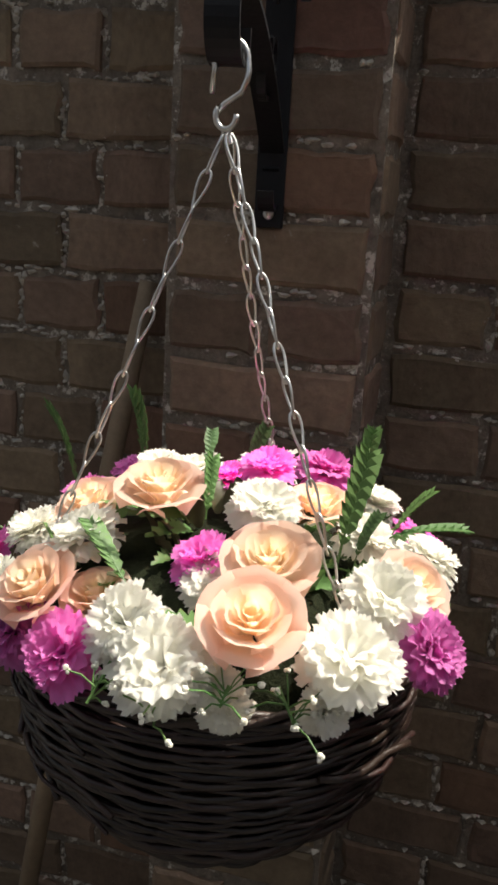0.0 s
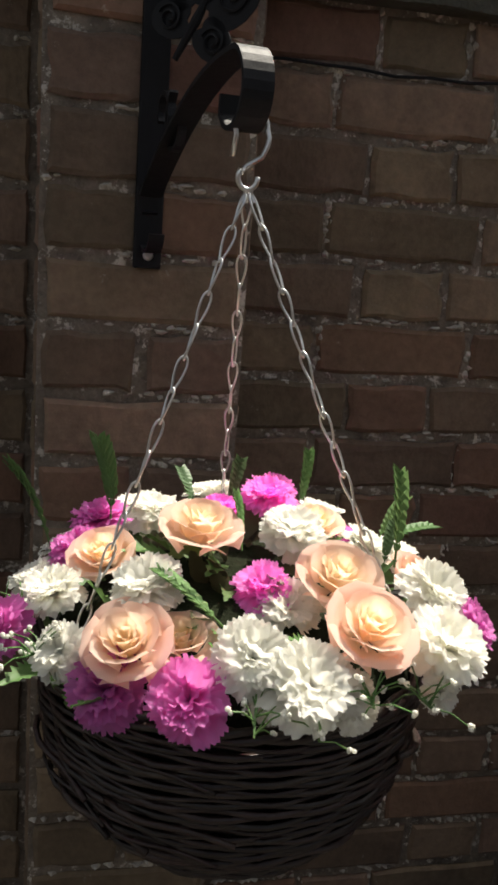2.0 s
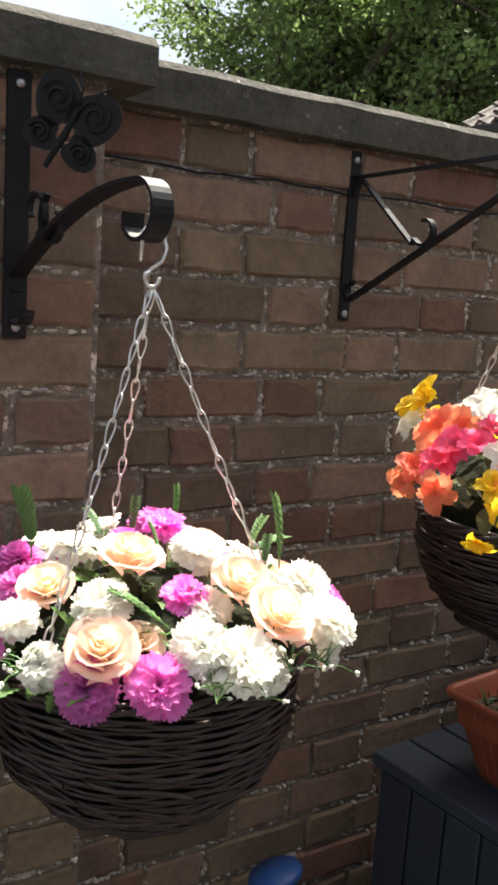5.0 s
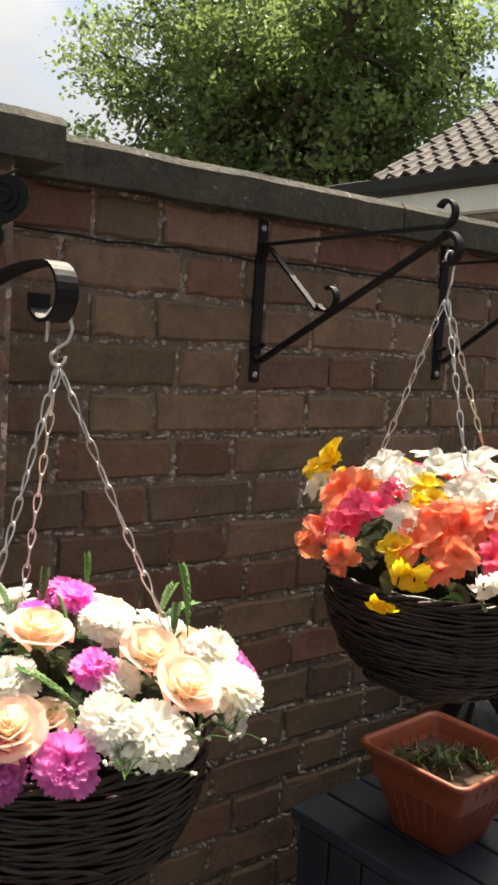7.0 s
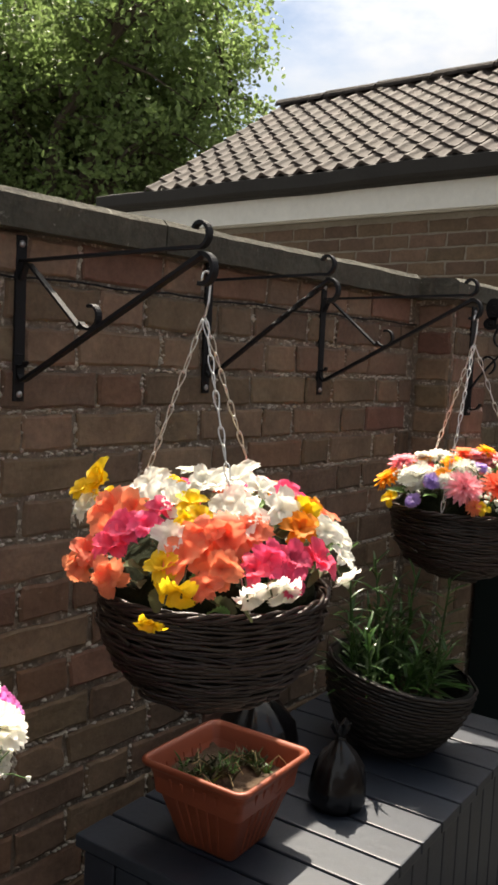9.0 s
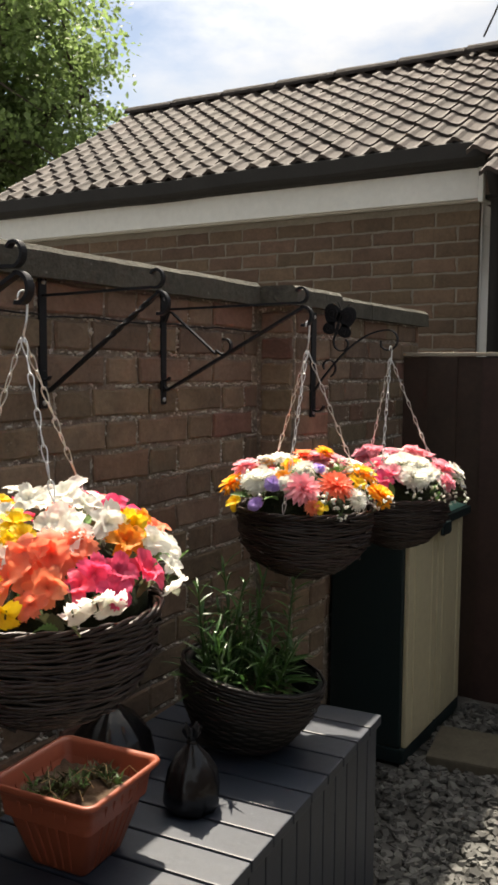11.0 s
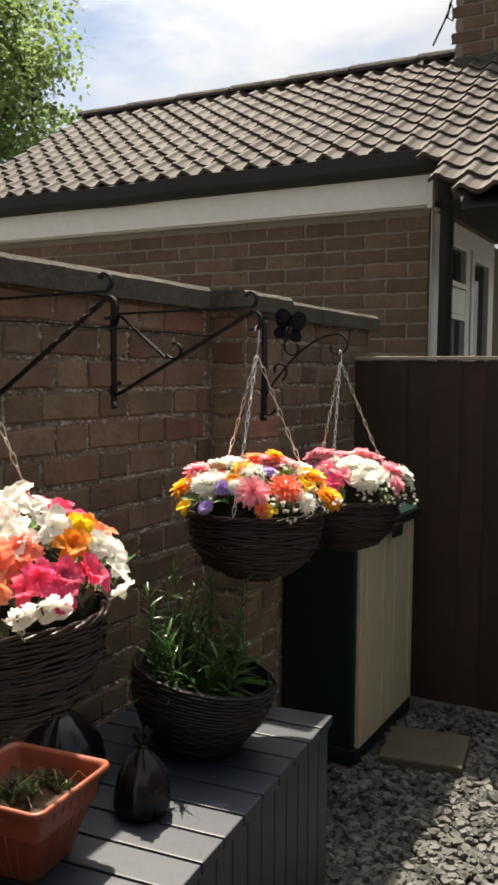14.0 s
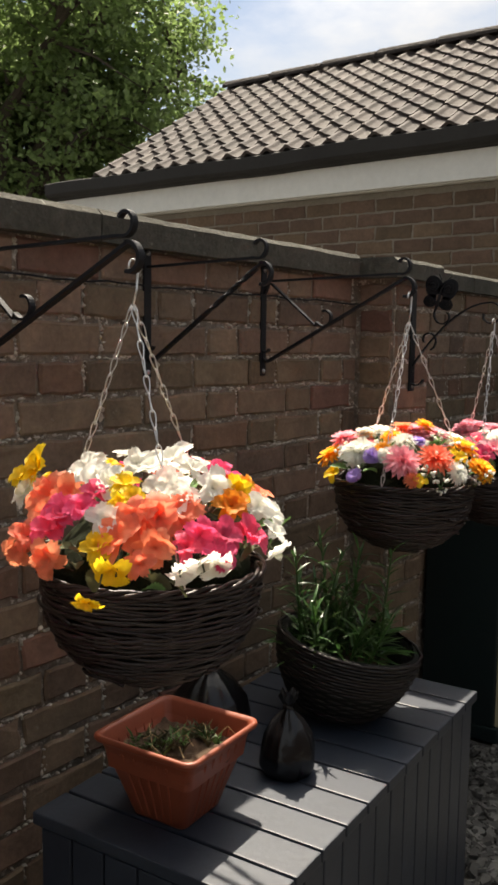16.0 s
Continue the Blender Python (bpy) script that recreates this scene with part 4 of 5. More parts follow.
set_heads(B3, [(-0.129, 0.046, 1.097, 0.030), (-0.000, 0.061, 1.130, 0.024), (-0.086, -0.043, 1.118, 0.025), (0.071, -0.088, 1.117, 0.022), (-0.066, -0.160, 1.061, 0.021), (-0.021, 0.094, 1.126, 0.016), (-0.137, -0.033, 1.095, 0.018)], POM_W, 0.03, "pompom_flower", "white silk pompom flower", Z, 0.185, 0.115, 24, swell=1.25, sink=-0.1)
set_heads(B3, [(-0.144, 0.002, 1.092, 0.017), (-0.176, 0.030, 1.050, 0.014), (-0.063, -0.063, 1.121, 0.014)], [carnation_mesh(0.023, 56, M_LILAC)], 0.023, "small_flower", "lilac silk flower", Z, 0.185, 0.115, 25, sink=-0.1)
back = [(0.17 * math.sqrt(0.1 + 0.85 * (k + 0.5) / 24) * math.cos(-0.6 + 2.5 * ((k * 0.618) % 1)), 0.17 * math.sqrt(0.1 + 0.85 * (k + 0.5) / 24) * math.sin(-0.6 + 2.5 * ((k * 0.618) % 1))) for k in range(24)]
for j, (m, lab) in enumerate(((M_ROSEPINK, "pink silk blossom"), (M_WHITE, "white silk blossom"), (M_AMBER, "amber silk blossom"))):
    plant_out(B3, back[j::3], small(m, 60 + j), "blossom", lab, Z - 0.006, 0.185, 0.115, 32 + j)
foliage(B3, 40, LEAVES_G, Z, 0.18, 0.11, 28)


def sprays(b, count, seed, z0, R, h):
    """Fine white-budded sprays all over the side of a mound that faces the yard."""
    rng = random.Random(seed)
    for k in range(count):
        a, r = radians(rng.uniform(130, 330)), R * math.sqrt(rng.uniform(0.1, 1.0))
        dx, dy = r * math.cos(a), r * math.sin(a)
        spray(b, (dx * 0.9, dy * 0.9, z0 + dome_z(dx, dy, R, h) - 0.025), (dx * 0.16, dy * 0.16, rng.uniform(0.005, 0.03)), 7, seed + k, 0.006)


sprays(B3, 20, 90, Z, 0.185, 0.115)

# basket with pink and white flowers
B4 = basket(2.06, -0.395, 0.975, 0.145, 0.148, 1.40, 1.362, "dark willow hanging basket of pink and white flowers", False, turn=-56, seed=9, lean=(-0.012, 0.02))
Z, R, H = 0.975, 0.2, 0.115
mound(B4, Z - 0.01, 0.14, 0.085, M_MOSS)
PINK_S, WHITE_S = small(M_ROSEPINK, 70), small(M_WHITE, 74)
set_heads(B4, [(0.012, 0.056, 1.105, 0.017), (0.022, 0.024, 1.094, 0.028), (-0.128, -0.042, 1.054, 0.029), (0.044, -0.026, 1.100, 0.022), (-0.001, 0.080, 1.098, 0.022), (0.057, -0.073, 1.087, 0.026), (0.030, -0.122, 1.059, 0.026), (-0.030, -0.159, 1.030, 0.020), (-0.010, 0.094, 1.086, 0.028), (0.047, -0.042, 1.092, 0.022)], PINK_S, 0.023, "blossom", "pink silk blossom", Z, 0.185, 0.115, 41, swell=1.25, sink=-0.25)
set_heads(B4, [(-0.154, -0.025, 1.037, 0.029), (-0.101, 0.020, 1.071, 0.023)], small(M_PINK, 77), 0.023, "blossom", "deep pink silk blossom", Z, 0.185, 0.115, 44, swell=1.25, sink=-0.25)
set_heads(B4, [(-0.075, -0.043, 1.077, 0.030), (-0.110, -0.095, 1.046, 0.029), (-0.070, -0.124, 1.049, 0.026), (0.070, -0.148, 1.046, 0.024), (0.036, -0.005, 1.100, 0.017), (-0.037, -0.084, 1.075, 0.022), (0.067, -0.168, 1.014, 0.015)], WHITE_S, 0.023, "blossom", "white silk blossom", Z, 0.185, 0.115, 42, swell=1.25, sink=-0.25)
for j, (m, lab) in enumerate(((PINK_S, "pink silk blossom"), (WHITE_S, "white silk blossom"))):
    plant_out(B4, back[j::2], m, "blossom", lab, Z - 0.006, 0.185, 0.115, 43 + j)
foliage(B4, 34, LEAVES_G, Z, 0.18, 0.11, 48)
sprays(B4, 18, 130, Z, 0.185, 0.115)


# ---- bench box along the wall ----
BENCH_TURN = 4.6
bench = thing("storage_bench", pose(1.60, -0.545, 0, 0, 0, BENCH_TURN), "slate-grey painted slatted storage bench against the brick wall", "storage bench")
BL, BD, BT = 0.955, 0.46, 0.525
bm = bmesh.new()
box(bm, -BL + 0.02, -0.02, 0.02, BD - 0.02, 0.02, BT - 0.024)
part("carcass", bm, M_BENCH, bench)
n = 11
for k in range(n):
    w = BL / n
    bm = bmesh.new()
    box(bm, -BL + k * w + 0.003, -BL + (k + 1) * w - 0.003, -0.008, BD, BT - 0.022, BT, 0.003)
    part("slat", bm, M_BENCH, bench)
n = 14
for k in range(n):
    w = BL / n
    bm = bmesh.new()
    box(bm, -BL + k * w + 0.002, -BL + (k + 1) * w - 0.002, 0.004, 0.019, 0.015, BT - 0.024, 0.003)
    part("front_board", bm, M_BENCH, bench)
for side in (-BL + 0.004, -0.019):
    for k in range(6):
        bm = bmesh.new()
        w = (BD - 0.04) / 6
        box(bm, side, side + 0.015, 0.021 + k * w + 0.002, 0.021 + (k + 1) * w - 0.002, 0.015, BT - 0.024, 0.003)
        part("end_board", bm, M_BENCH, bench)


# ---- terracotta pot ----
def rounded_square(h, r, n=6):
    pts = []
    for cx, cy, a0 in ((h - r, h - r, 0), (-h + r, h - r, 90), (-h + r, -h + r, 180), (h - r, -h + r, 270)):
        for k in range(n + 1):
            a = radians(a0 + 90 * k / n)
            pts.append((cx + r * math.cos(a), cy + r * math.sin(a)))
    return pts


def ring_loft(bm, specs, cap=True):
    rings = [[bm.verts.new((x, y, z)) for x, y in rounded_square(h, r)] for h, r, z in specs]
    m = len(rings[0])
    for r0, r1 in zip(rings, rings[1:]):
        for k in range(m):
            bm.faces.new((r0[k], r0[(k + 1) % m], r1[(k + 1) % m], r1[k]))
    if cap:
        bm.faces.new(rings[0])
    return bm


pot = thing("square_planter_pot", pose(0.776, -0.348, BT, 0, 0, 5), "tapered square terracotta-coloured plastic pot with dry soil and weeds", "plant pot")
bm = bmesh.new()
ring_loft(bm, [(0.052, 0.012, 0.0), (0.055, 0.012, 0.004), (0.093, 0.014, 0.128), (0.098, 0.016, 0.134), (0.1035, 0.018, 0.137), (0.1055, 0.02, 0.142), (0.1035, 0.018, 0.147), (0.098, 0.016, 0.147), (0.093, 0.014, 0.141), (0.086, 0.012, 0.09)])
part("pot_body", bm, M_TERRACOTTA, pot, smooth=True)
for side in range(4):
    for k in range(5):
        u = -0.04 + 0.02 * k
        bm = bmesh.new()
        tube(bm, [(u * 0.75, -0.0555, 0.008), (u * 1.15, -0.0915, 0.122)], 0.0022, 5)
        part("rib", bm, M_TERRACOTTA, pot, at=pose(0, 0, 0, 0, 0, 90 * side))
bm = bmesh.new()
bmesh.ops.create_grid(bm, x_segments=24, y_segments=24, size=0.088)
for v in bm.verts:
    v.co.z = 0.108 + 0.012 * noise.noise(v.co * 22) + 0.006 * noise.noise(v.co * 70)
part("soil", bm, M_SOIL, pot, "dry crumbly soil", True)
rng = random.Random(5)
for k in range(40):
    cx, cy = (rng.gauss(-0.02, 0.03), rng.gauss(0.025, 0.025)) if k < 26 else (rng.gauss(0.055, 0.014), rng.gauss(-0.005, 0.02))
    cx, cy = max(-0.07, min(0.07, cx)), max(-0.07, min(0.07, cy))
    bm = bmesh.new()
    for j in range(9):
        a, L = rng.random() * math.tau, rng.uniform(0.012, 0.035)
        p0 = Vector((cx, cy, 0.106))
        p2 = p0 + Vector((math.cos(a) * L * 0.6, math.sin(a) * L * 0.6, L * rng.uniform(0.4, 1.0)))
        tube(bm, [p0, (p0 + p2) / 2 + Vector((0, 0, 0.005)), p2], [0.0012, 0.0022, 0.0004], 3)
    tagged(part("weed", bm, M_DARKLEAF if k % 3 else M_LEAF, pot, "small green weed"), kind="stuff")
for k in range(9):
    a, cx, cy = rng.random() * math.tau, rng.uniform(-0.06, 0.07), rng.uniform(-0.07, 0.03)
    L = rng.uniform(0.03, 0.07)
    d = Vector((math.cos(a), math.sin(a), 0)) * L
    p = Vector((cx, cy, 0.118))
    q = p + d
    q.x, q.y = max(-0.08, min(0.08, q.x)), max(-0.08, min(0.08, q.y))
    bm = tube(bmesh.new(), [p, (p + q) / 2 + Vector((0, 0, rng.uniform(0.0, 0.02))), q + Vector((0, 0, rng.uniform(-0.004, 0.015)))], 0.0009, 4)
    part("straw", bm, M_STRAW, pot, "dry straw stalk")


# ---- black bags ----
def bag(x, y, rad, height, turn, seed, label):
    b = thing("refuse_bag", pose(x, y, BT, 0, 0, turn), label, "bag", "black bags on the bench")
    bm = bmesh.new()
    seg = 48
    prof = [(0.55, 0.0), (0.85, 0.02), (1.0, 0.14), (0.98, 0.3), (0.85, 0.5), (0.55, 0.68), (0.22, 0.8), (0.12, 0.84), (0.10, 0.87), (0.2, 0.93), (0.34, 1.02)]
    rings = []
    for r, z in prof:
        ring = []
        for k in range(seg):
            a = k / seg * math.tau
            fold = 1 + 0.10 * noise.noise((math.cos(a) * 2 + seed, math.sin(a) * 2, z * 3)) + (0.13 * math.sin(a * 9 + seed + 2 * z) * max(0, z - 0.25))
            ring.append(bm.verts.new((rad * r * fold * math.cos(a), rad * r * fold * math.sin(a), height * z * (1 + (0.05 * math.sin(a * 5 + seed) if z > 0.9 else 0)))))
        rings.append(ring)
    for r0, r1 in zip(rings, rings[1:]):
        for k in range(seg):
            bm.faces.new((r0[k], r0[(k + 1) % seg], r1[(k + 1) % seg], r1[k]))
    bm.faces.new(rings[0])
    part("bag_body", bm, M_BAG, b, smooth=True)
    bm = bmesh.new()
    pts = [(rad * 0.135 * math.cos(k / 14 * math.tau), rad * 0.135 * math.sin(k / 14 * math.tau), height * 0.855 + 0.002 * math.sin(k)) for k in range(14)]
    tube(bm, pts, 0.004, 5, True)
    part("knot", bm, M_BAG, b, "twisted tie", True)
    return b


bag(1.0, -0.425, 0.052, 0.15, 0, 1.0, "tied black polythene bag on the grey bench")
bag(1.045, -0.20, 0.085, 0.165, 40, 4.0, "larger black polythene bag pushed against the wall")


# ---- lily planter ----
planter = thing("lily_planter", pose(1.282, -0.352, BT) @ Matrix.Diagonal((0.9, 0.9, 0.86, 1)), "dark round wicker planter of leafy green lilies on the bench", "planter")
TILT = Matrix.Translation((0, 0, 0.012)) @ Matrix.Rotation(radians(11), 4, Vector((0.85, 0.53, 0)))
prof = [(0.05, 0.0), (0.09, 0.008), (0.128, 0.04), (0.155, 0.09), (0.166, 0.15), (0.168, 0.185), (0.162, 0.192), (0.15, 0.185), (0.14, 0.12)]
part("planter_bowl", lathe(bmesh.new(), prof, 40), M_LINER, planter, "black planter lined with polythene", True, TILT)
for i in range(22):
    f = i / 21
    r = 0.096 + 0.076 * math.sin(f * math.pi / 2) ** 0.75
    pts = [((r + 0.002 * math.cos(k * math.tau / 64 * 14 + (i % 2) * math.pi)) * math.cos(k / 64 * math.tau), (r + 0.002 * math.cos(k * math.tau / 64 * 14 + (i % 2) * math.pi)) * math.sin(k / 64 * math.tau), 0.012 + 0.176 * f) for k in range(64)]
    part("withy", tube(bmesh.new(), pts, 0.0042, 5, True), M_DARKWICKER, planter, smooth=True, at=TILT)
part("soil", lathe(bmesh.new(), [(0.002, 0.15), (0.13, 0.145)], 24, False), M_SOIL, planter)
LILY = [leaf_mesh(0.085, 0.0115, 0.0, k + 20, M_LILY, "lily_leaf") for k in range(4)]
rng = random.Random(12)
for s in range(24):
    a = rng.random() * math.tau
    r = rng.uniform(0.01, 0.12)
    base = Vector((r * math.cos(a), r * math.sin(a), 0.14))
    hgt = rng.uniform(0.10, 0.22) if s > 4 else rng.uniform(0.24, 0.31)
    if s < 3:
        base = Vector((-0.05 + 0.02 * s, 0.06 - 0.03 * s, 0.14))
    top = base + Vector((0.07 * math.cos(a) * r / 0.12 + rng.uniform(-0.03, 0.03), 0.07 * math.sin(a) * r / 0.12 + rng.uniform(-0.03, 0.03), hgt))
    stem = part("stem", tube(bmesh.new(), [base, base.lerp(top, 0.5) + Vector((0, 0, 0.01)), top], [0.0035, 0.003, 0.002], 6), M_LILY, planter)
    n = int(hgt / 0.011)
    for k in range(n):
        f = 0.12 + 0.88 * k / n
        p = base.lerp(top, f)
        sc = rng.uniform(0.75, 1.15) * (1.1 - 0.45 * f)
        part("lily_leaf", rng.choice(LILY), None, stem, at=Matrix.Translation(p) @ pose(0, 0, 0, rng.uniform(-15, 15), rng.uniform(-50, 15) - 10 * f, k * 137.5 + rng.uniform(-20, 20)) @ Matrix.Diagonal((sc, sc, sc, 1)))
rng = random.Random(77)
for k in range(80):
    a = k * 137.5
    sc = rng.uniform(0.8, 1.3)
    part("lily_leaf", rng.choice(LILY), None, planter, at=pose(0, 0, 0, 0, 0, a) @ pose(rng.uniform(0.05, 0.12), 0, rng.uniform(0.155, 0.2), rng.uniform(-20, 20), rng.uniform(-40, 12), rng.uniform(-25, 25)) @ Matrix.Diagonal((sc, sc, sc, 1)))
# polythene turned down over the planter's rim
bm = bmesh.new()
rows = []
for j in range(7):
    rows.append([bm.verts.new(((0.15 + 0.022 * math.sin(j / 6 * 3) + 0.006 * noise.noise((k * 0.6, j * 0.7, 3))) * math.cos(radians(-95 + k * 5)), (0.15 + 0.022 * math.sin(j / 6 * 3) + 0.006 * noise.noise((k * 0.6, j * 0.7, 3))) * math.sin(radians(-95 + k * 5)), 0.19 - 0.018 * j + 0.008 * noise.noise((k * 0.5, j, 8)))) for k in range(22)])
for r0, r1 in zip(rows, rows[1:]):
    for k in range(21):
        bm.faces.new((r0[k], r0[k + 1], r1[k + 1], r1[k]))
bmesh.ops.solidify(bm, geom=bm.faces[:], thickness=0.001)
part("liner_flap", bm, M_BAG, planter, "crumpled shiny black polythene flap", True, Matrix.Translation((0, 0, 0.015)) @ TILT)

# ---- plastic store ----
shed = thing("plastic_garden_store", pose(2.45, -0.288, 0), "dark green and cream plastic garden store beside the fence", "garden store")
SW, SD, SH = 0.585, 0.275, 0.782
bm = bmesh.new()
box(bm, 0.0, SW, 0.012, SD, 0.05, SH, 0.006)
part("body", bm, M_GREEN, shed)
bm = bmesh.new()
box(bm, -0.006, SW + 0.006, -0.004, SD, 0.0, 0.05, 0.006)
part("plinth", bm, M_GREEN, shed)
for k in range(2):
    bm = bmesh.new()
    x0 = 0.012 + k * SW / 2
    box(bm, x0, x0 + SW / 2 - 0.014, -0.006, 0.012, 0.052, SH - 0.012, 0.005)
    door = part("door", bm, M_CREAMP, shed, "cream plastic door")
    bm = bmesh.new()
    box(bm, x0 + 0.05, x0 + 0.056, -0.009, -0.004, 0.07, SH - 0.03, 0.002)
    box(bm, x0 + SW / 2 - 0.07, x0 + SW / 2 - 0.064, -0.009, -0.004, 0.07, SH - 0.03, 0.002)
    part("rib", bm, M_CREAMP, door)
bm = bmesh.new()
v = [bm.verts.new(p) for p in ((-0.015, -0.03, SH), (SW + 0.015, -0.03, SH), (SW + 0.015, SD, SH), (-0.015, SD, SH), (-0.015, -0.03, SH + 0.028), (SW + 0.015, -0.03, SH + 0.028), (SW + 0.015, SD, SH + 0.075), (-0.015, SD, SH + 0.075))]
for f in ((0, 1, 2, 3), (4, 5, 6, 7), (0, 1, 5, 4), (1, 2, 6, 5), (2, 3, 7, 6), (3, 0, 4, 7)):
    bm.faces.new([v[k] for k in f])
lid = part("lid", bm, M_GREEN, shed)
bm = bmesh.new()
v = [bm.verts.new(p) for p in ((0.0, -0.018, SH + 0.034), (SW, -0.018, SH + 0.034), (SW, SD, SH + 0.08), (0.0, SD, SH + 0.08))]
bm.faces.new(v)
bmesh.ops.solidify(bm, geom=bm.faces[:], thickness=0.006)
part("lid_panel", bm, M_MINT, lid, "pale green lid top")
bm = bmesh.new()
box(bm, SW * 0.5 - 0.05, SW * 0.5 + 0.05, -0.042, -0.028, SH - 0.035, SH + 0.012, 0.01)
part("handle", bm, M_GREEN, shed, "dark green lid handle")

# ---- leaning handle, watering can ----
pole = thing("garden_tool", pose(0, 0, 0), "long grey wooden tool handle leaning against the wall", "garden tool")
part("handle", tube(bmesh.new(), [(-0.345, -0.11, 0.0), (-0.26, -0.075, 0.565), (-0.205, -0.05, 0.897), (-0.172, -0.022, 1.12)], [0.0135, 0.0135, 0.013, 0.0115], 14), M_POLE, pole, smooth=True)
can = thing("watering_can", pose(0.488, -0.155, -0.012, 0, 0, 75), "blue plastic watering can standing on the ground", "watering can")
bm = bmesh.new()
lathe(bm, [(0.085, 0.0), (0.092, 0.01), (0.09, 0.16), (0.075, 0.185), (0.05, 0.19)], 32)
for v in bm.verts:
    v.co.x = v.co.x * 0.9 - 0.085
    v.co.y = v.co.y * 0.85
part("tank", bm, M_BLUE, can, smooth=True)
part("spout", tube(bmesh.new(), [(-0.03, 0, 0.06), (0.03, 0, 0.12), (0.065, 0, 0.19), (0.075, 0, 0.248)], [0.02, 0.017, 0.014, 0.013], 14), M_BLUE, can, smooth=True)
bm = bmesh.new()
lathe(bm, [(0.013, 0.0), (0.02, 0.012), (0.047, 0.036), (0.05, 0.042), (0.047, 0.05), (0.002, 0.056)], 32)
part("rose_head", bm, M_BLUE, can, smooth=True, at=pose(0.075, 0, 0.244, -16, 12, 0))
part("handle", tube(bmesh.new(), [(-0.05, 0, 0.183), (-0.07, 0, 0.205), (-0.12, 0, 0.21), (-0.18, 0, 0.185), (-0.188, 0, 0.09)], 0.011, 10), M_BLUE, can, smooth=True)

# ---- fence ----
fence = tagged(thing("fence", pose(3.12, 0.0, 0), "dark brown stained vertical board garden fence", "fence"), kind="structure")
rng = random.Random(3)
for k in range(24):
    bm = bmesh.new()
    w = 0.118
    z1 = 1.385 + rng.uniform(-0.002, 0.002)
    yy = -0.004 - k * 0.108
    v = [bm.verts.new(p) for p in ((0, yy, 0.02), (0, yy - w, 0.02), (0.007, yy - w, 0.02), (0.014, yy, 0.02), (0, yy, z1), (0, yy - w, z1), (0.007, yy - w, z1), (0.014, yy, z1))]
    for f in ((0, 1, 2, 3), (4, 5, 6, 7), (0, 1, 5, 4), (1, 2, 6, 5), (2, 3, 7, 6), (3, 0, 4, 7)):
        bm.faces.new([v[j] for j in f])
    part("board", bm, M_FENCE, fence, at=pose(-0.012 * (k % 2), 0, 0, 0, 0, rng.uniform(-0.6, 0.6)))
bm = bmesh.new()
box(bm, -0.014, 0.03, -2.62, -0.004, 1.388, 1.403, 0.003)
part("capping", bm, M_FENCE_TOP, fence, "pale weathered capping rail")
for z in (0.3, 1.1):
    bm = bmesh.new()
    box(bm, 0.016, 0.055, -2.6, -0.01, z, z + 0.06, 0.003)
    part("rail", bm, M_FENCE, fence)
for y in (-0.05, -1.85):
    bm = bmesh.new()
    box(bm, 0.057, 0.13, y - 0.075, y, 0, 1.39, 0.004)
    part("post", bm, M_FENCE, fence)

# ---- slab and chippings ----
bm = bmesh.new()
box(bm, -0.14, 0.14, -0.14, 0.14, -0.01, 0.035, 0.008)
tagged(part("paving_slab", bm, M_SLAB, at=pose(2.645, -0.475, 0, 0, 0, 8)), "square weathered concrete slab on slate chippings", "paving slab")
rng = random.Random(8)
verts, faces = [], []
for k in range(7500):
    x, y = rng.uniform(1.5, 3.12), rng.uniform(-1.45, -0.02)
    if x > 2.40 and y > -0.30:
        continue
    if x < 1.62 and y > -0.56:
        continue
    s = rng.uniform(0.009, 0.026)
    e = Euler((rng.gauss(0, 0.3), rng.gauss(0, 0.3), rng.random() * 6.28))
    z = rng.uniform(-0.006, 0.008)
    m = len(verts)
    ring = [(math.cos(j * 1.2566 + rng.uniform(-0.4, 0.4)), math.sin(j * 1.2566 + rng.uniform(-0.4, 0.4)) * 0.72) for j in range(5)]
    for zz, sh in ((-0.22, 1.0), (0.22, 0.82)):
        for px, py in ring:
            v = Vector((px * s * sh, py * s * sh, zz * s))
            v.rotate(e)
            verts.append((v.x + x, v.y + y, v.z + z))
    faces.append(tuple(range(m + 5, m + 10)))
    faces += [(m + j, m + (j + 1) % 5, m + 5 + (j + 1) % 5, m + 5 + j) for j in range(5)]
me = bpy.data.meshes.new("chippings")
me.from_pydata(verts, [], faces)
me.materials.append(M_GRAVEL)
tagged(new("slate_chippings", me), "loose grey slate chippings on the ground", "gravel", kind="stuff")

# ---- neighbouring bungalow ----
house = thing("bungalow", pose(0, 0, 0), "brick bungalow with brown tiled roof, white fascia and black gutter", "house")
HX, HY0, HY1, ET = 3.98, -0.045, 3.55, 2.385
bm = bmesh.new()
box(bm, HX + 0.006, HX + 0.25, HY0 + 0.006, HY1, 0, 2.14)
wall_h = part("wall", bm, M_HMORTAR, house, "reddish brown brick wall")
bm = bmesh.new()
box(bm, HX + 0.26, HX + 0.55, HY0 + 0.02, HY0 + 0.25, 0, 2.14)
box(bm, HX + 1.4, HX + 4.0, HY0 + 0.02, HY0 + 0.25, 0, 2.14)
part("flank_wall", bm, M_HMORTAR, house)
bm = bmesh.new()
box(bm, 3.915, 3.945, HY0 - 0.005, HY1 + 0.02, 2.147, 2.29, 0.003)
box(bm, 3.912, 3.95, HY0 - 0.03, HY0 - 0.006, 2.13, 2.292, 0.003)
part("fascia", bm, M_FASCIA, house, "white painted fascia board")
bm = bmesh.new()
box(bm, 3.946, HX + 0.1, HY0 - 0.02, HY1, 2.142, 2.16)
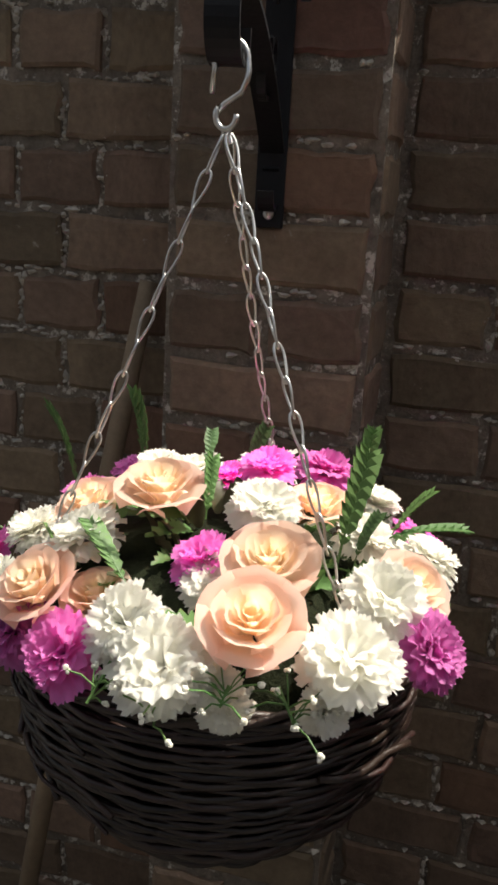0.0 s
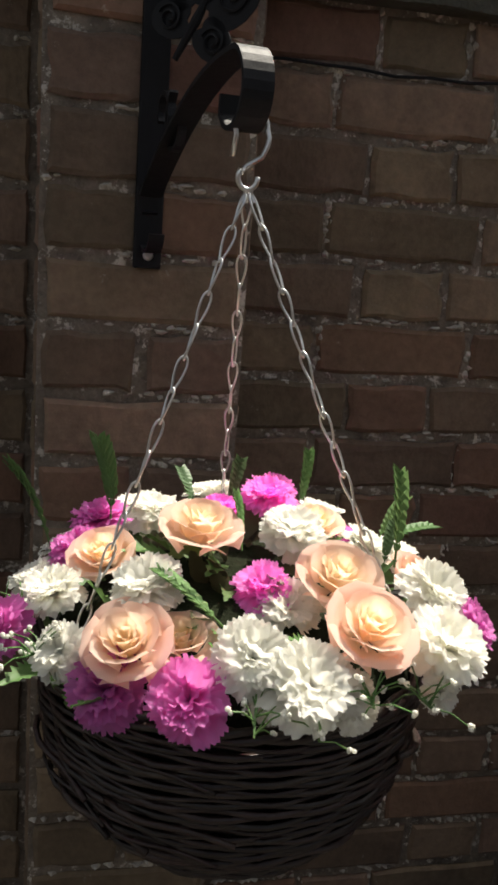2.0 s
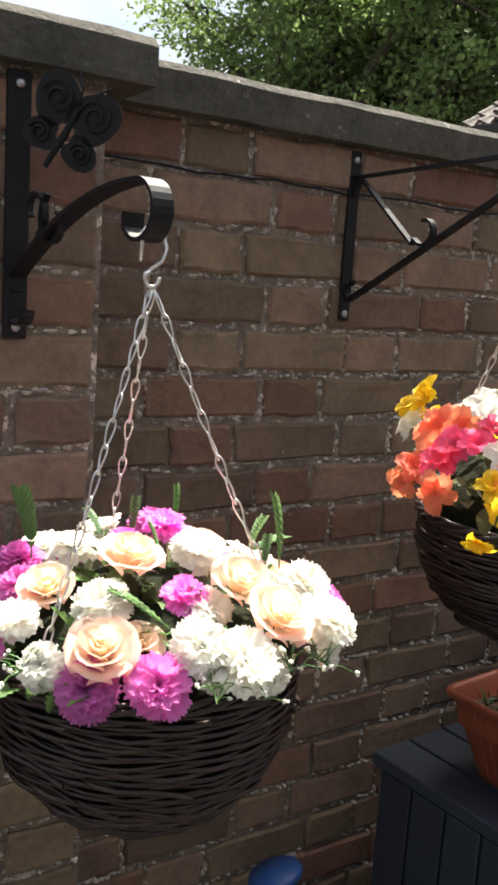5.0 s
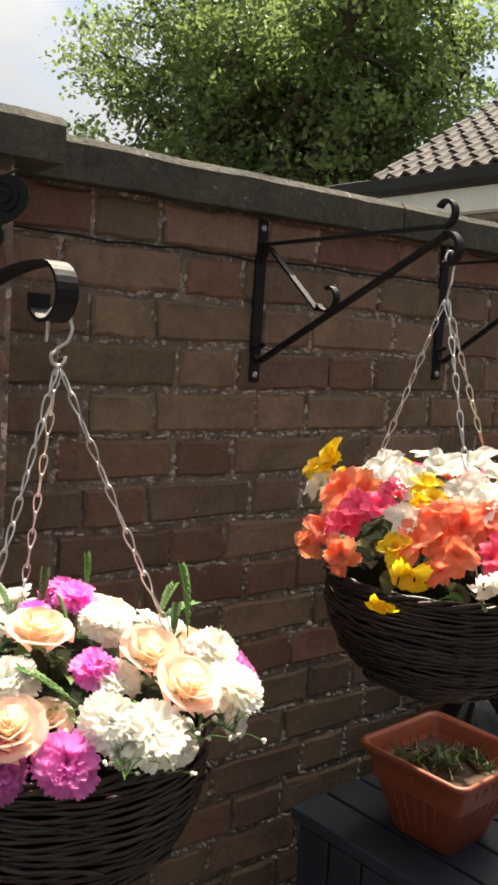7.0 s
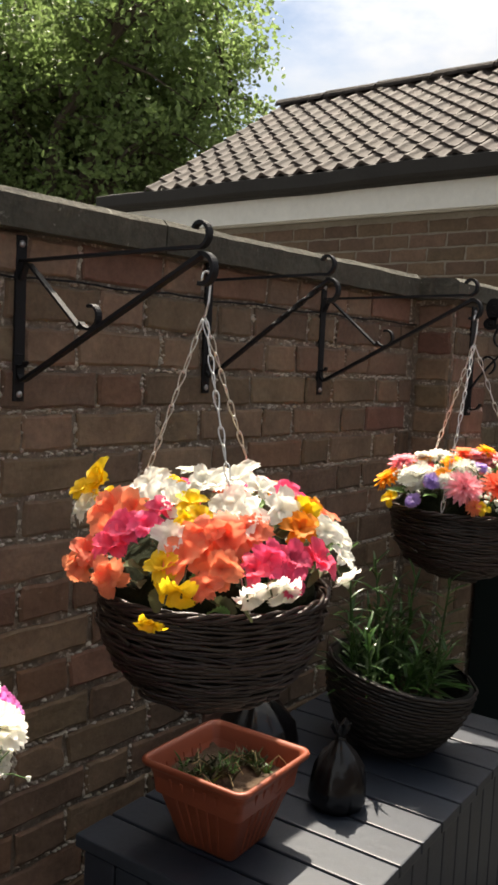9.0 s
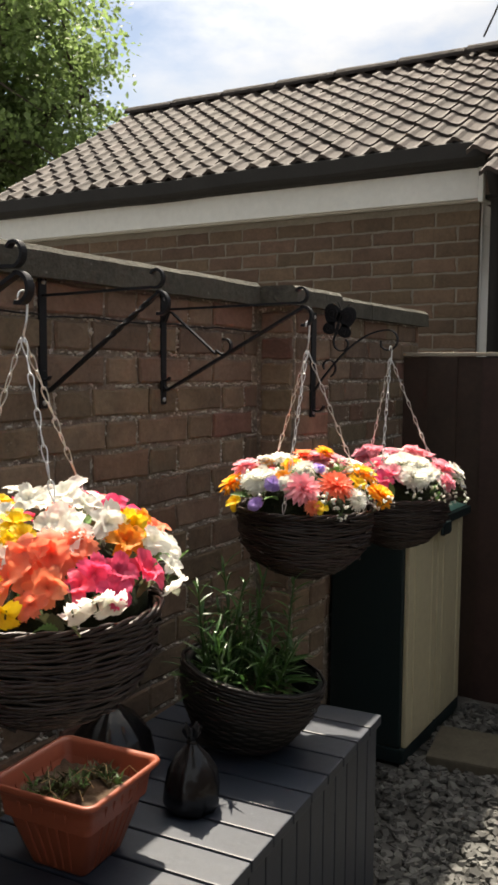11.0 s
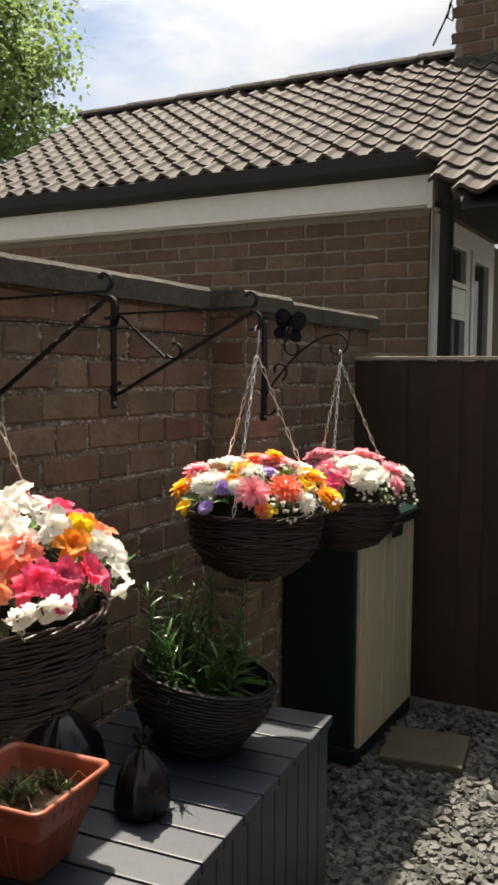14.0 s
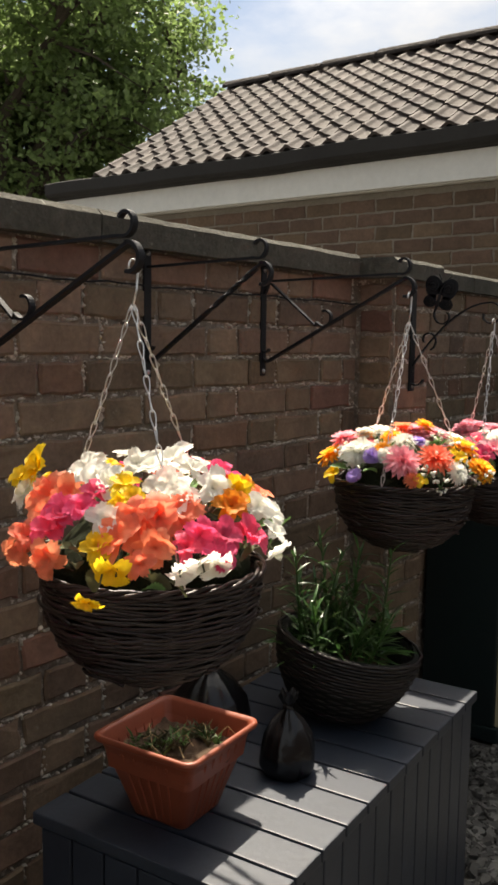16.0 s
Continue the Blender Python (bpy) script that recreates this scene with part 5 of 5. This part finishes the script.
part("soffit", bm, M_FASCIA, house)
bm = bmesh.new()
rings = []
for i in range(25):
    y = HY0 - 0.06 + (HY1 + 0.10 - HY0) * i / 24
    dz = 0.004 * math.sin(i * 0.9) + 0.003 * math.sin(i * 0.37)
    rings.append([bm.verts.new((3.86 + px, y, 2.29 + pz + dz)) for px, pz in ((0.05, 0.0), (0.012, 0.002), (-0.022, 0.012), (-0.034, 0.03), (-0.036, 0.098), (-0.03, 0.104), (-0.024, 0.098), (-0.022, 0.04), (0.05, 0.03))])
for r0, r1 in zip(rings, rings[1:]):
    for k in range(9):
        bm.faces.new((r0[k], r0[(k + 1) % 9], r1[(k + 1) % 9], r1[k]))
bm.faces.new(rings[0])
bm.faces.new(rings[-1])
part("gutter", bm, M_GUTTER, house, "black plastic gutter")
bm = bmesh.new()
box(bm, 3.912, 3.945, HY0 - 0.01, HY1 + 0.05, 2.294, 2.365, 0.004)
part("gutter_board", bm, M_GUTTER, house)
bm = bmesh.new()
tube(bm, [(3.90, -0.10, 2.33), (3.93, -0.12, 2.25), (4.02, -0.115, 2.16), (4.03, -0.115, 2.10), (4.03, -0.115, 0.02)], 0.034, 14)
part("downpipe", bm, M_GUTTER, house, "black plastic downpipe", True)
bm = bmesh.new()
tube(bm, [(3.86, -0.125, 2.30), (7.5, -0.125, 2.29)], 0.04, 10)
part("flank_gutter", bm, M_GUTTER, house)
# window in the flank
win = part("window", box(bmesh.new(), HX + 0.03, HX + 1.38, HY0 + 0.03, HY0 + 0.06, 0.9, 0.95), M_UPVC, house, "white upvc window")
for x0, x1, z0, z1 in ((0.03, 0.17, 1.0, 2.04), (0.70, 0.80, 1.0, 2.04), (1.27, 1.38, 1.0, 2.04), (0.03, 1.38, 2.041, 2.14), (0.171, 0.699, 1.66, 1.80), (0.03, 1.38, 0.95, 0.999)):
    part("frame_bar", box(bmesh.new(), HX + x0, HX + x1, HY0 - 0.004, HY0 + 0.05, z0, z1, 0.006), M_UPVC, win)
# the two lights on the corner side and the tall opening casement
for x0, x1, z0, z1, w in ((0.172, 0.698, 1.0, 1.658, 0.03), (0.172, 0.698, 1.802, 2.039, 0.03), (0.802, 1.268, 1.001, 2.039, 0.06)):
    for a0, a1, c0, c1 in ((x0, x0 + w, z0, z1), (x1 - w, x1, z0, z1), (x0 + w, x1 - w, z0, z0 + w), (x0 + w, x1 - w, z1 - w, z1)):
        part("sash_bar", box(bmesh.new(), HX + a0, HX + a1, HY0 - 0.012, HY0 + 0.04, c0, c1, 0.004), M_UPVC, win)
    part("pane", box(bmesh.new(), HX + x0 + w * 0.9, HX + x1 - w * 0.9, HY0 + 0.02, HY0 + 0.026, z0 + w * 0.9, z1 - w * 0.9), M_GLASS, win)

RX, RZ, RY1 = 5.3, 3.30, 3.12
SL = math.atan2(RZ - 2.40, RX - 3.85)
bm = bmesh.new()
v = [bm.verts.new(p) for p in ((3.86, -3.0, 2.36), (3.86, RY1, 2.36), (RX, RY1, RZ - 0.04), (RX, -3.0, RZ - 0.04), (6.8, RY1, 2.35), (6.8, -3.0, 2.35))]
bm.faces.new(v[:4])
bm.faces.new((v[3], v[2], v[4], v[5]))
bm.faces.new((v[1], v[2], v[4]))
bm.faces.new((v[0], v[3], v[5]))
bmesh.ops.solidify(bm, geom=bm.faces[:], thickness=0.01)
roof = part("roof", bm, M_TILE, house, "brown concrete pantile roof")


def tile_mesh(w, l):
    """One pantile: a flat pan and a raised roll, with thickness at its lower edge; along +x up the slope, +y across."""
    bm = bmesh.new()
    prof = []
    for i in range(9):
        f = i / 8
        prof.append((f * w, 0.024 * (0.5 - 0.5 * math.cos(max(0, (f - 0.42) / 0.58) * math.tau)) - 0.010 * math.sin(min(f / 0.42, 1) * math.pi)))
    rows = [[bm.verts.new((x, y, z + dz)) for y, z in prof] for x, dz in ((0.0, 0.0), (0.0, 0.02), (l, 0.004))]
    for r0, r1 in zip(rows, rows[1:]):
        for k in range(8):
            bm.faces.new((r0[k], r0[k + 1], r1[k + 1], r1[k]))
    return finish("roof_tile", bm, M_TILE, False)


TW, TL = 0.138, 0.15
TILE = tile_mesh(TW * 1.02, TL * 1.15)
slope_len = math.hypot(RX - 3.85, RZ - 2.40)
rng = random.Random(2)
made, rest = 0, bmesh.new()
for j in range(-4, int(slope_len / TL) + 1):
    for i in range(39):
        y = RY1 - TW - i * TW
        if y < -2.3 or (j < 0 and y > -0.12 + 0.06 * j):
            continue
        d = j * TL - 0.012
        p = Vector((3.85 + d * math.cos(SL), y, 2.392 + d * math.sin(SL)))
        m = Matrix.Translation(p) @ Matrix.Rotation(-SL + rng.gauss(0, 0.012), 4, "Y") @ Matrix.Rotation(rng.gauss(0, 0.01), 4, "Z")
        if made < 300 and -0.6 < y:
            made += 1
            part("roof_tile", TILE, M_TILE, roof, at=m)
        else:
            before = len(rest.verts)
            rest.from_mesh(TILE)
            rest.verts.ensure_lookup_table()
            for v in rest.verts[before:]:
                v.co = m @ v.co
tagged(part("more_roof_tiles", rest, M_TILE, roof), kind="stuff")
bm = bmesh.new()
v = [bm.verts.new(p) for p in ((3.30, -3.0, 2.00), (3.30, -0.38, 2.00), (3.855, -0.2, 2.345), (3.855, -3.0, 2.345))]
bm.faces.new(v)
bmesh.ops.solidify(bm, geom=bm.faces[:], thickness=0.01)
part("eaves_board", bm, M_GUTTER, house, "dark board under the low eaves")
part("flank_soffit", box(bmesh.new(), 3.97, 7.6, -2.9, HY0 - 0.022, 2.152, 2.17), M_GUTTER, house, "dark soffit over the window")
bm = bmesh.new()
n = 12
for k in range(n):
    y0, y1 = RY1 + 0.02 - k * 0.45, RY1 + 0.02 - (k + 1) * 0.45 + 0.01
    rr = [[bm.verts.new((RX + 0.09 * math.cos(radians(a)), y, RZ - 0.015 + (0.062 + 0.01 * (y == y0)) * math.sin(radians(a)))) for a in range(0, 181, 20)] for y in (y0, y1)]
    for q in range(9):
        bm.faces.new((rr[0][q], rr[0][q + 1], rr[1][q + 1], rr[1][q]))
bmesh.ops.solidify(bm, geom=bm.faces[:], thickness=0.012)
part("ridge_tiles", bm, M_TILE, roof)
bm = bmesh.new()
box(bm, 5.12, 5.5, -0.42, 0.165, 2.8, 4.6)
chim = part("chimney", bm, M_HMORTAR, house, "brick chimney stack with grey flashing")
bm = bmesh.new()
box(bm, 5.106, 5.51, -0.43, 0.178, 3.06, 3.235, 0.008)
part("flashing", bm, M_COPING, chim)
part("cable", tube(bmesh.new(), [(5.11, 0.17, 3.62), (5.10, 0.20, 3.55), (5.12, 0.22, 3.48), (5.13, 0.19, 3.46), (5.12, 0.175, 3.50), (5.13, 0.20, 3.56), (5.15, 0.25, 3.47), (5.2, 0.33, 3.36)], 0.006, 6), M_GUTTER, chim)

# ---- tree behind the wall ----
tree = thing("tree", pose(7.7, 9.4, 0), "large broad-crowned tree in fresh green leaf beyond the wall", "tree")
rng = random.Random(6)
trunk_bm = bmesh.new()
tube(trunk_bm, [(0, 0, 0), (0.05, 0, 1.5), (-0.05, 0.1, 3.0)], [0.32, 0.26, 0.22], 12)
part("trunk", trunk_bm, M_BARK, tree)
ends = []


def trimmed(p):
    """The crown is lopsided: its house side was cut back."""
    d = Vector((0.77, -0.63, 0))
    return p - d * max(0.0, p.dot(d) - 3.15) * 0.85


for k in range(19):
    a = k * 2.4
    base = Vector((0.03 * math.cos(a), 0.03 * math.sin(a), rng.uniform(1.6, 3.0)))
    tip = Vector((math.cos(a) * rng.uniform(1.2, 2.6), math.sin(a) * rng.uniform(1.6, 3.4), rng.uniform(3.2, 8.6)))
    if k > 13:
        a = -0.7 + (k - 16) * 0.4
        tip = Vector((math.cos(a) * rng.uniform(2.5, 3.2), math.sin(a) * rng.uniform(2.5, 3.2), rng.uniform(3.2, 6.5)))
    tip = trimmed(tip)
    mid = base.lerp(tip, 0.5) + Vector((rng.uniform(-0.3, 0.3), rng.uniform(-0.3, 0.3), 0.35))
    limb = part("limb", tube(bmesh.new(), [base, mid, tip], [0.13, 0.08, 0.025], 8), M_BARK, tree)
    ends += [tip, tip.lerp(mid, 0.15), tip.lerp(mid, 0.3), tip.lerp(mid, 0.5)]
    bm = bmesh.new()
    for j in range(26):
        s = (base.lerp(mid, 0.3 + 1.2 * rng.random()) if rng.random() < 0.4 else mid.lerp(tip, rng.random()))
        e = s + Vector((rng.gauss(0, 0.58), rng.gauss(0, 0.58), rng.gauss(0.15, 0.5)))
        e = trimmed(e)
        tube(bm, [s, s.lerp(e, 0.5) + Vector((0, 0, 0.08)), e], [0.028, 0.018, 0.006], 4)
        ends.append(e)
    tagged(part("brushwood", bm, M_BARK, limb), kind="stuff")
verts, faces = [], []
for e in ends:
    for c in range(3):
        cc = e + Vector((rng.gauss(0, 0.28), rng.gauss(0, 0.28), rng.gauss(0, 0.24)))
        cc = trimmed(cc)
        for j in range(48):
            p = cc + Vector((rng.gauss(0, 0.18), rng.gauss(0, 0.18), rng.gauss(0, 0.09)))
            s = rng.uniform(0.048, 0.085)
            q = Euler((rng.gauss(0, 0.7), rng.gauss(0, 0.7), rng.random() * 6.28))
            m = len(verts)
            for px, py, pz in ((0, 0, 0), (0.45, 0.42, 0.08), (1.0, 0.3, 0), (1.25, 0, -0.12), (1.0, -0.3, 0), (0.45, -0.42, 0.08)):
                v = Vector((px * s, py * s, pz * s))
                v.rotate(q)
                verts.append(tuple(p + v))
            faces += [(m, m + 1, m + 2, m + 3), (m, m + 3, m + 4, m + 5)]
me = bpy.data.meshes.new("crown")
me.from_pydata(verts, [], faces)
me.materials.append(M_TREE_LEAF)
part("crown", me, None, tree, "loose crown of small yellow-green leaves")

# ---- cable along the wall ----
cable = thing("wall_cable", pose(0, 0, 0), "thin black cable along a joint of the brick wall", "cable")
part("cable", tube(bmesh.new(), [(0.12 + 1.83 * k / 40, -0.004, 1.441 + 0.002 * math.sin(k * 1.1) + 0.0015 * math.sin(k * 2.9)) for k in range(41)], 0.002, 6), M_IRON, cable, smooth=True)


# ---- bricks ----
def brick_mesh(w, h, seed, material):
    """A brick front with worn, uneven edges and some depth; centred, facing -y."""
    rng = random.Random(seed)
    bm = bmesh.new()
    n, k = 5, 3
    j = lambda s: rng.uniform(-s, s)
    ring_b, ring_f, ring_i = [], [], []
    outline = [(-w / 2 + w * i / n, -h / 2) for i in range(n)] + [(w / 2, -h / 2 + h * i / k) for i in range(k)] + [(w / 2 - w * i / n, h / 2) for i in range(n)] + [(-w / 2, h / 2 - h * i / k) for i in range(k)]
    for x, z in outline:
        dx, dz = j(0.0022), j(0.0022)
        ring_b.append(bm.verts.new((x + dx, 0.008, z + dz)))
        ring_f.append(bm.verts.new((x + dx * 1.4, 0.0012 + j(0.0012), z + dz * 1.4)))
        ring_i.append(bm.verts.new((x * (1 - 0.009 / w) + dx, -0.0022 + j(0.0012), z * (1 - 0.010 / h) + dz)))
    m = len(outline)
    for a, b in ((ring_b, ring_f), (ring_f, ring_i)):
        for i in range(m):
            bm.faces.new((a[i], a[(i + 1) % m], b[(i + 1) % m], b[i]))
    bm.faces.new(ring_i)
    return finish("brick", bm, material)


STRETCHER = {m: [brick_mesh(0.200, 0.0615, k, m) for k in range(4)] for m in (M_BRICK, M_BRICK_RED)}
HEADER = {m: [brick_mesh(0.0915, 0.0615, k + 10, m) for k in range(4)] for m in (M_BRICK, M_BRICK_RED)}
brick_rng = random.Random(21)


def lay(parent, x, y, z, header, turn=0.0, sx=1.0, sz=1.0):
    m = M_BRICK_RED if brick_rng.random() < 0.16 else M_BRICK
    me = brick_rng.choice((HEADER if header else STRETCHER)[m])
    part("brick", me, m, parent, at=pose(x, y + brick_rng.uniform(-0.002, 0.002), z, brick_rng.uniform(-0.8, 0.8), brick_rng.uniform(-0.5, 0.5), turn + brick_rng.uniform(-0.5, 0.5)) @ Matrix.Diagonal((sx, 1, sz, 1)))


PERIOD, HEAD = 0.3275, 0.116


def flemish(parent, x0, x1, courses, base, pitch, phase_odd, phase_even):
    """Flemish bond: header and stretcher in turn in each course, clipped to x0..x1."""
    for k in courses:
        z = base + pitch * k + pitch / 2
        s = (phase_odd if k % 2 else phase_even) - PERIOD * 6
        for i in range(40):
            xa = s + i * PERIOD + brick_rng.uniform(-0.004, 0.004)
            for a, b, head in ((xa, xa + HEAD, True), (xa + HEAD, xa + PERIOD, False)):
                a2, b2 = max(a, x0), min(b, x1)
                if b2 - a2 < 0.03:
                    continue
                full = 0.1005 if head else 0.209
                lay(parent, (a2 + b2) / 2, 0.0, z, head, sx=max((b2 - a2 - 0.009) / (full - 0.009), 0.1), sz=pitch / 0.075)


flemish(wall_m, 0.122, 1.95, range(0, 20), 0.015, 0.075, 0.283, 0.447)
flemish(wall_w, -0.95, -0.122, range(0, 19), 1.354 - 0.078 * 17, 0.078, -0.255 - 0.107, -0.255 - 0.107 - 0.055)
flemish(wall_e, 2.19, 3.29, range(6, 20), 0.015, 0.075, 0.31, 0.47)
for pier, cx in ((pier_w, 0.0), (pier_e, 2.0675)):
    for k in range(3, 20):
        z = 0.005 + 0.075 * k + 0.0375
        if k % 2:
            lay(pier, cx, PIER_Y, z, False, sx=1.04)
        else:
            for s in (-1, 1):
                lay(pier, cx + s * 0.056, PIER_Y, z, True, sx=1.06)
        for s in (-1, 1):
            lay(pier, cx + s * 0.1135, PIER_Y / 2 + 0.002, z, True, turn=90 * s, sx=1.1)



def crumbs(parent, x0, x1, y, base, pitch, courses, seed, phases=(), density=1.0):
    """Pale lumps of old lime mortar that stand out of the joints and smear over the brick edges, patch by patch."""
    rng = random.Random(seed)
    verts, faces = [], []

    def lump(x, z, a, b):
        m, k = len(verts), rng.uniform(0.5, 1.0)
        for j in range(6):
            t, q = j * math.tau / 6 + rng.uniform(-0.3, 0.3), rng.uniform(0.65, 1.25)
            verts.append((x + a * q * math.cos(t), y + 0.004, z + b * q * math.sin(t)))
        verts.append((x + rng.uniform(-0.3, 0.3) * a, y - 0.0045 * k, z + rng.uniform(-0.3, 0.3) * b))
        faces.extend((m + j, m + (j + 1) % 6, m + 6) for j in range(6))

    for c in courses:
        z = base + pitch * c
        x = x0
        while x < x1:
            if noise.noise((x * 7, z * 9, seed)) * 0.9 + rng.uniform(-0.35, 0.5) > 0.22:
                lump(x, z + rng.gauss(0, 0.0026), rng.uniform(0.003, 0.009), rng.uniform(0.002, 0.0042))
            x += rng.uniform(0.005, 0.013) / density
        for ph, off in phases:
            if (c % 2) != ph:
                continue
            x = off
            while x < x1:
                if x > x0 and rng.random() < 0.6:
                    for k in range(rng.randint(4, 11)):
                        lump(x + rng.gauss(0, 0.003), z + rng.uniform(0.006, pitch - 0.006), rng.uniform(0.002, 0.005), rng.uniform(0.003, 0.008))
                x += PERIOD
    me = bpy.data.meshes.new("mortar_crumbs")
    me.from_pydata(verts, [], faces)
    me.materials.append(M_LIME)
    tagged(part("mortar_crumbs", me, M_LIME, parent, "pale crumbling lime mortar"), kind="stuff")


BOND = ((1, 0.283 - PERIOD), (1, 0.283 + HEAD - PERIOD), (0, 0.447 - PERIOD), (0, 0.447 + HEAD - PERIOD))
crumbs(wall_m, 0.122, 1.95, 0.0, 0.015, 0.075, range(2, 20), 3, BOND)
crumbs(wall_w, -0.95, -0.122, 0.0, 1.354 - 0.078 * 17, 0.078, range(2, 19), 5, ((1, -0.362 - 2 * PERIOD), (1, -0.246 - 2 * PERIOD), (0, -0.417 - PERIOD), (0, -0.301 - PERIOD)))
crumbs(wall_e, 2.19, 3.29, 0.0, 0.015, 0.075, range(6, 20), 7, BOND)
crumbs(pier_w, -0.105, 0.105, PIER_Y, 0.005, 0.075, range(3, 20), 9)
crumbs(pier_e, 1.963, 2.172, PIER_Y, 0.005, 0.075, range(3, 20), 11)

# house bricks: stretcher bond
HB = [brick_mesh(0.2145, 0.0645, k + 30, M_HBRICK) for k in range(4)]
count = 0
for k in range(28, 16, -1):
    for i in range(17):
        y = HY0 + 0.1125 + i * 0.2245 + (0.1125 if k % 2 else 0.0)
        if count < 200:
            count += 1
            part("brick", brick_rng.choice(HB), M_HBRICK, wall_h, at=pose(HX + 0.004, y, 0.01 + k * 0.075 - 0.0375, 0, 0, -90))
    if k % 2:
        part("brick", HB[0], M_HBRICK, wall_h, at=pose(HX + 0.004, HY0 + 0.056, 0.01 + k * 0.075 - 0.0375, 0, 0, -90) @ Matrix.Diagonal((0.47, 1, 1, 1)))
# chimney bricks
HBC = brick_mesh(0.2, 0.0645, 50, M_HBRICK)
for k in range(16):
    z = 3.275 + 0.075 * k
    for i in range(3):
        part("brick", HBC, M_HBRICK, chim, at=pose(5.116, -0.335 + i * 0.198 + (0.04 if k % 2 else -0.03), z, 0, 0, -90) @ Matrix.Diagonal((0.9, 1, 1, 1)))
    for i in range(2):
        part("brick", HBC, M_HBRICK, chim, at=pose(5.215 + i * 0.19, 0.169, z, 0, 0, 180) @ Matrix.Diagonal((0.9, 1, 1, 1)))
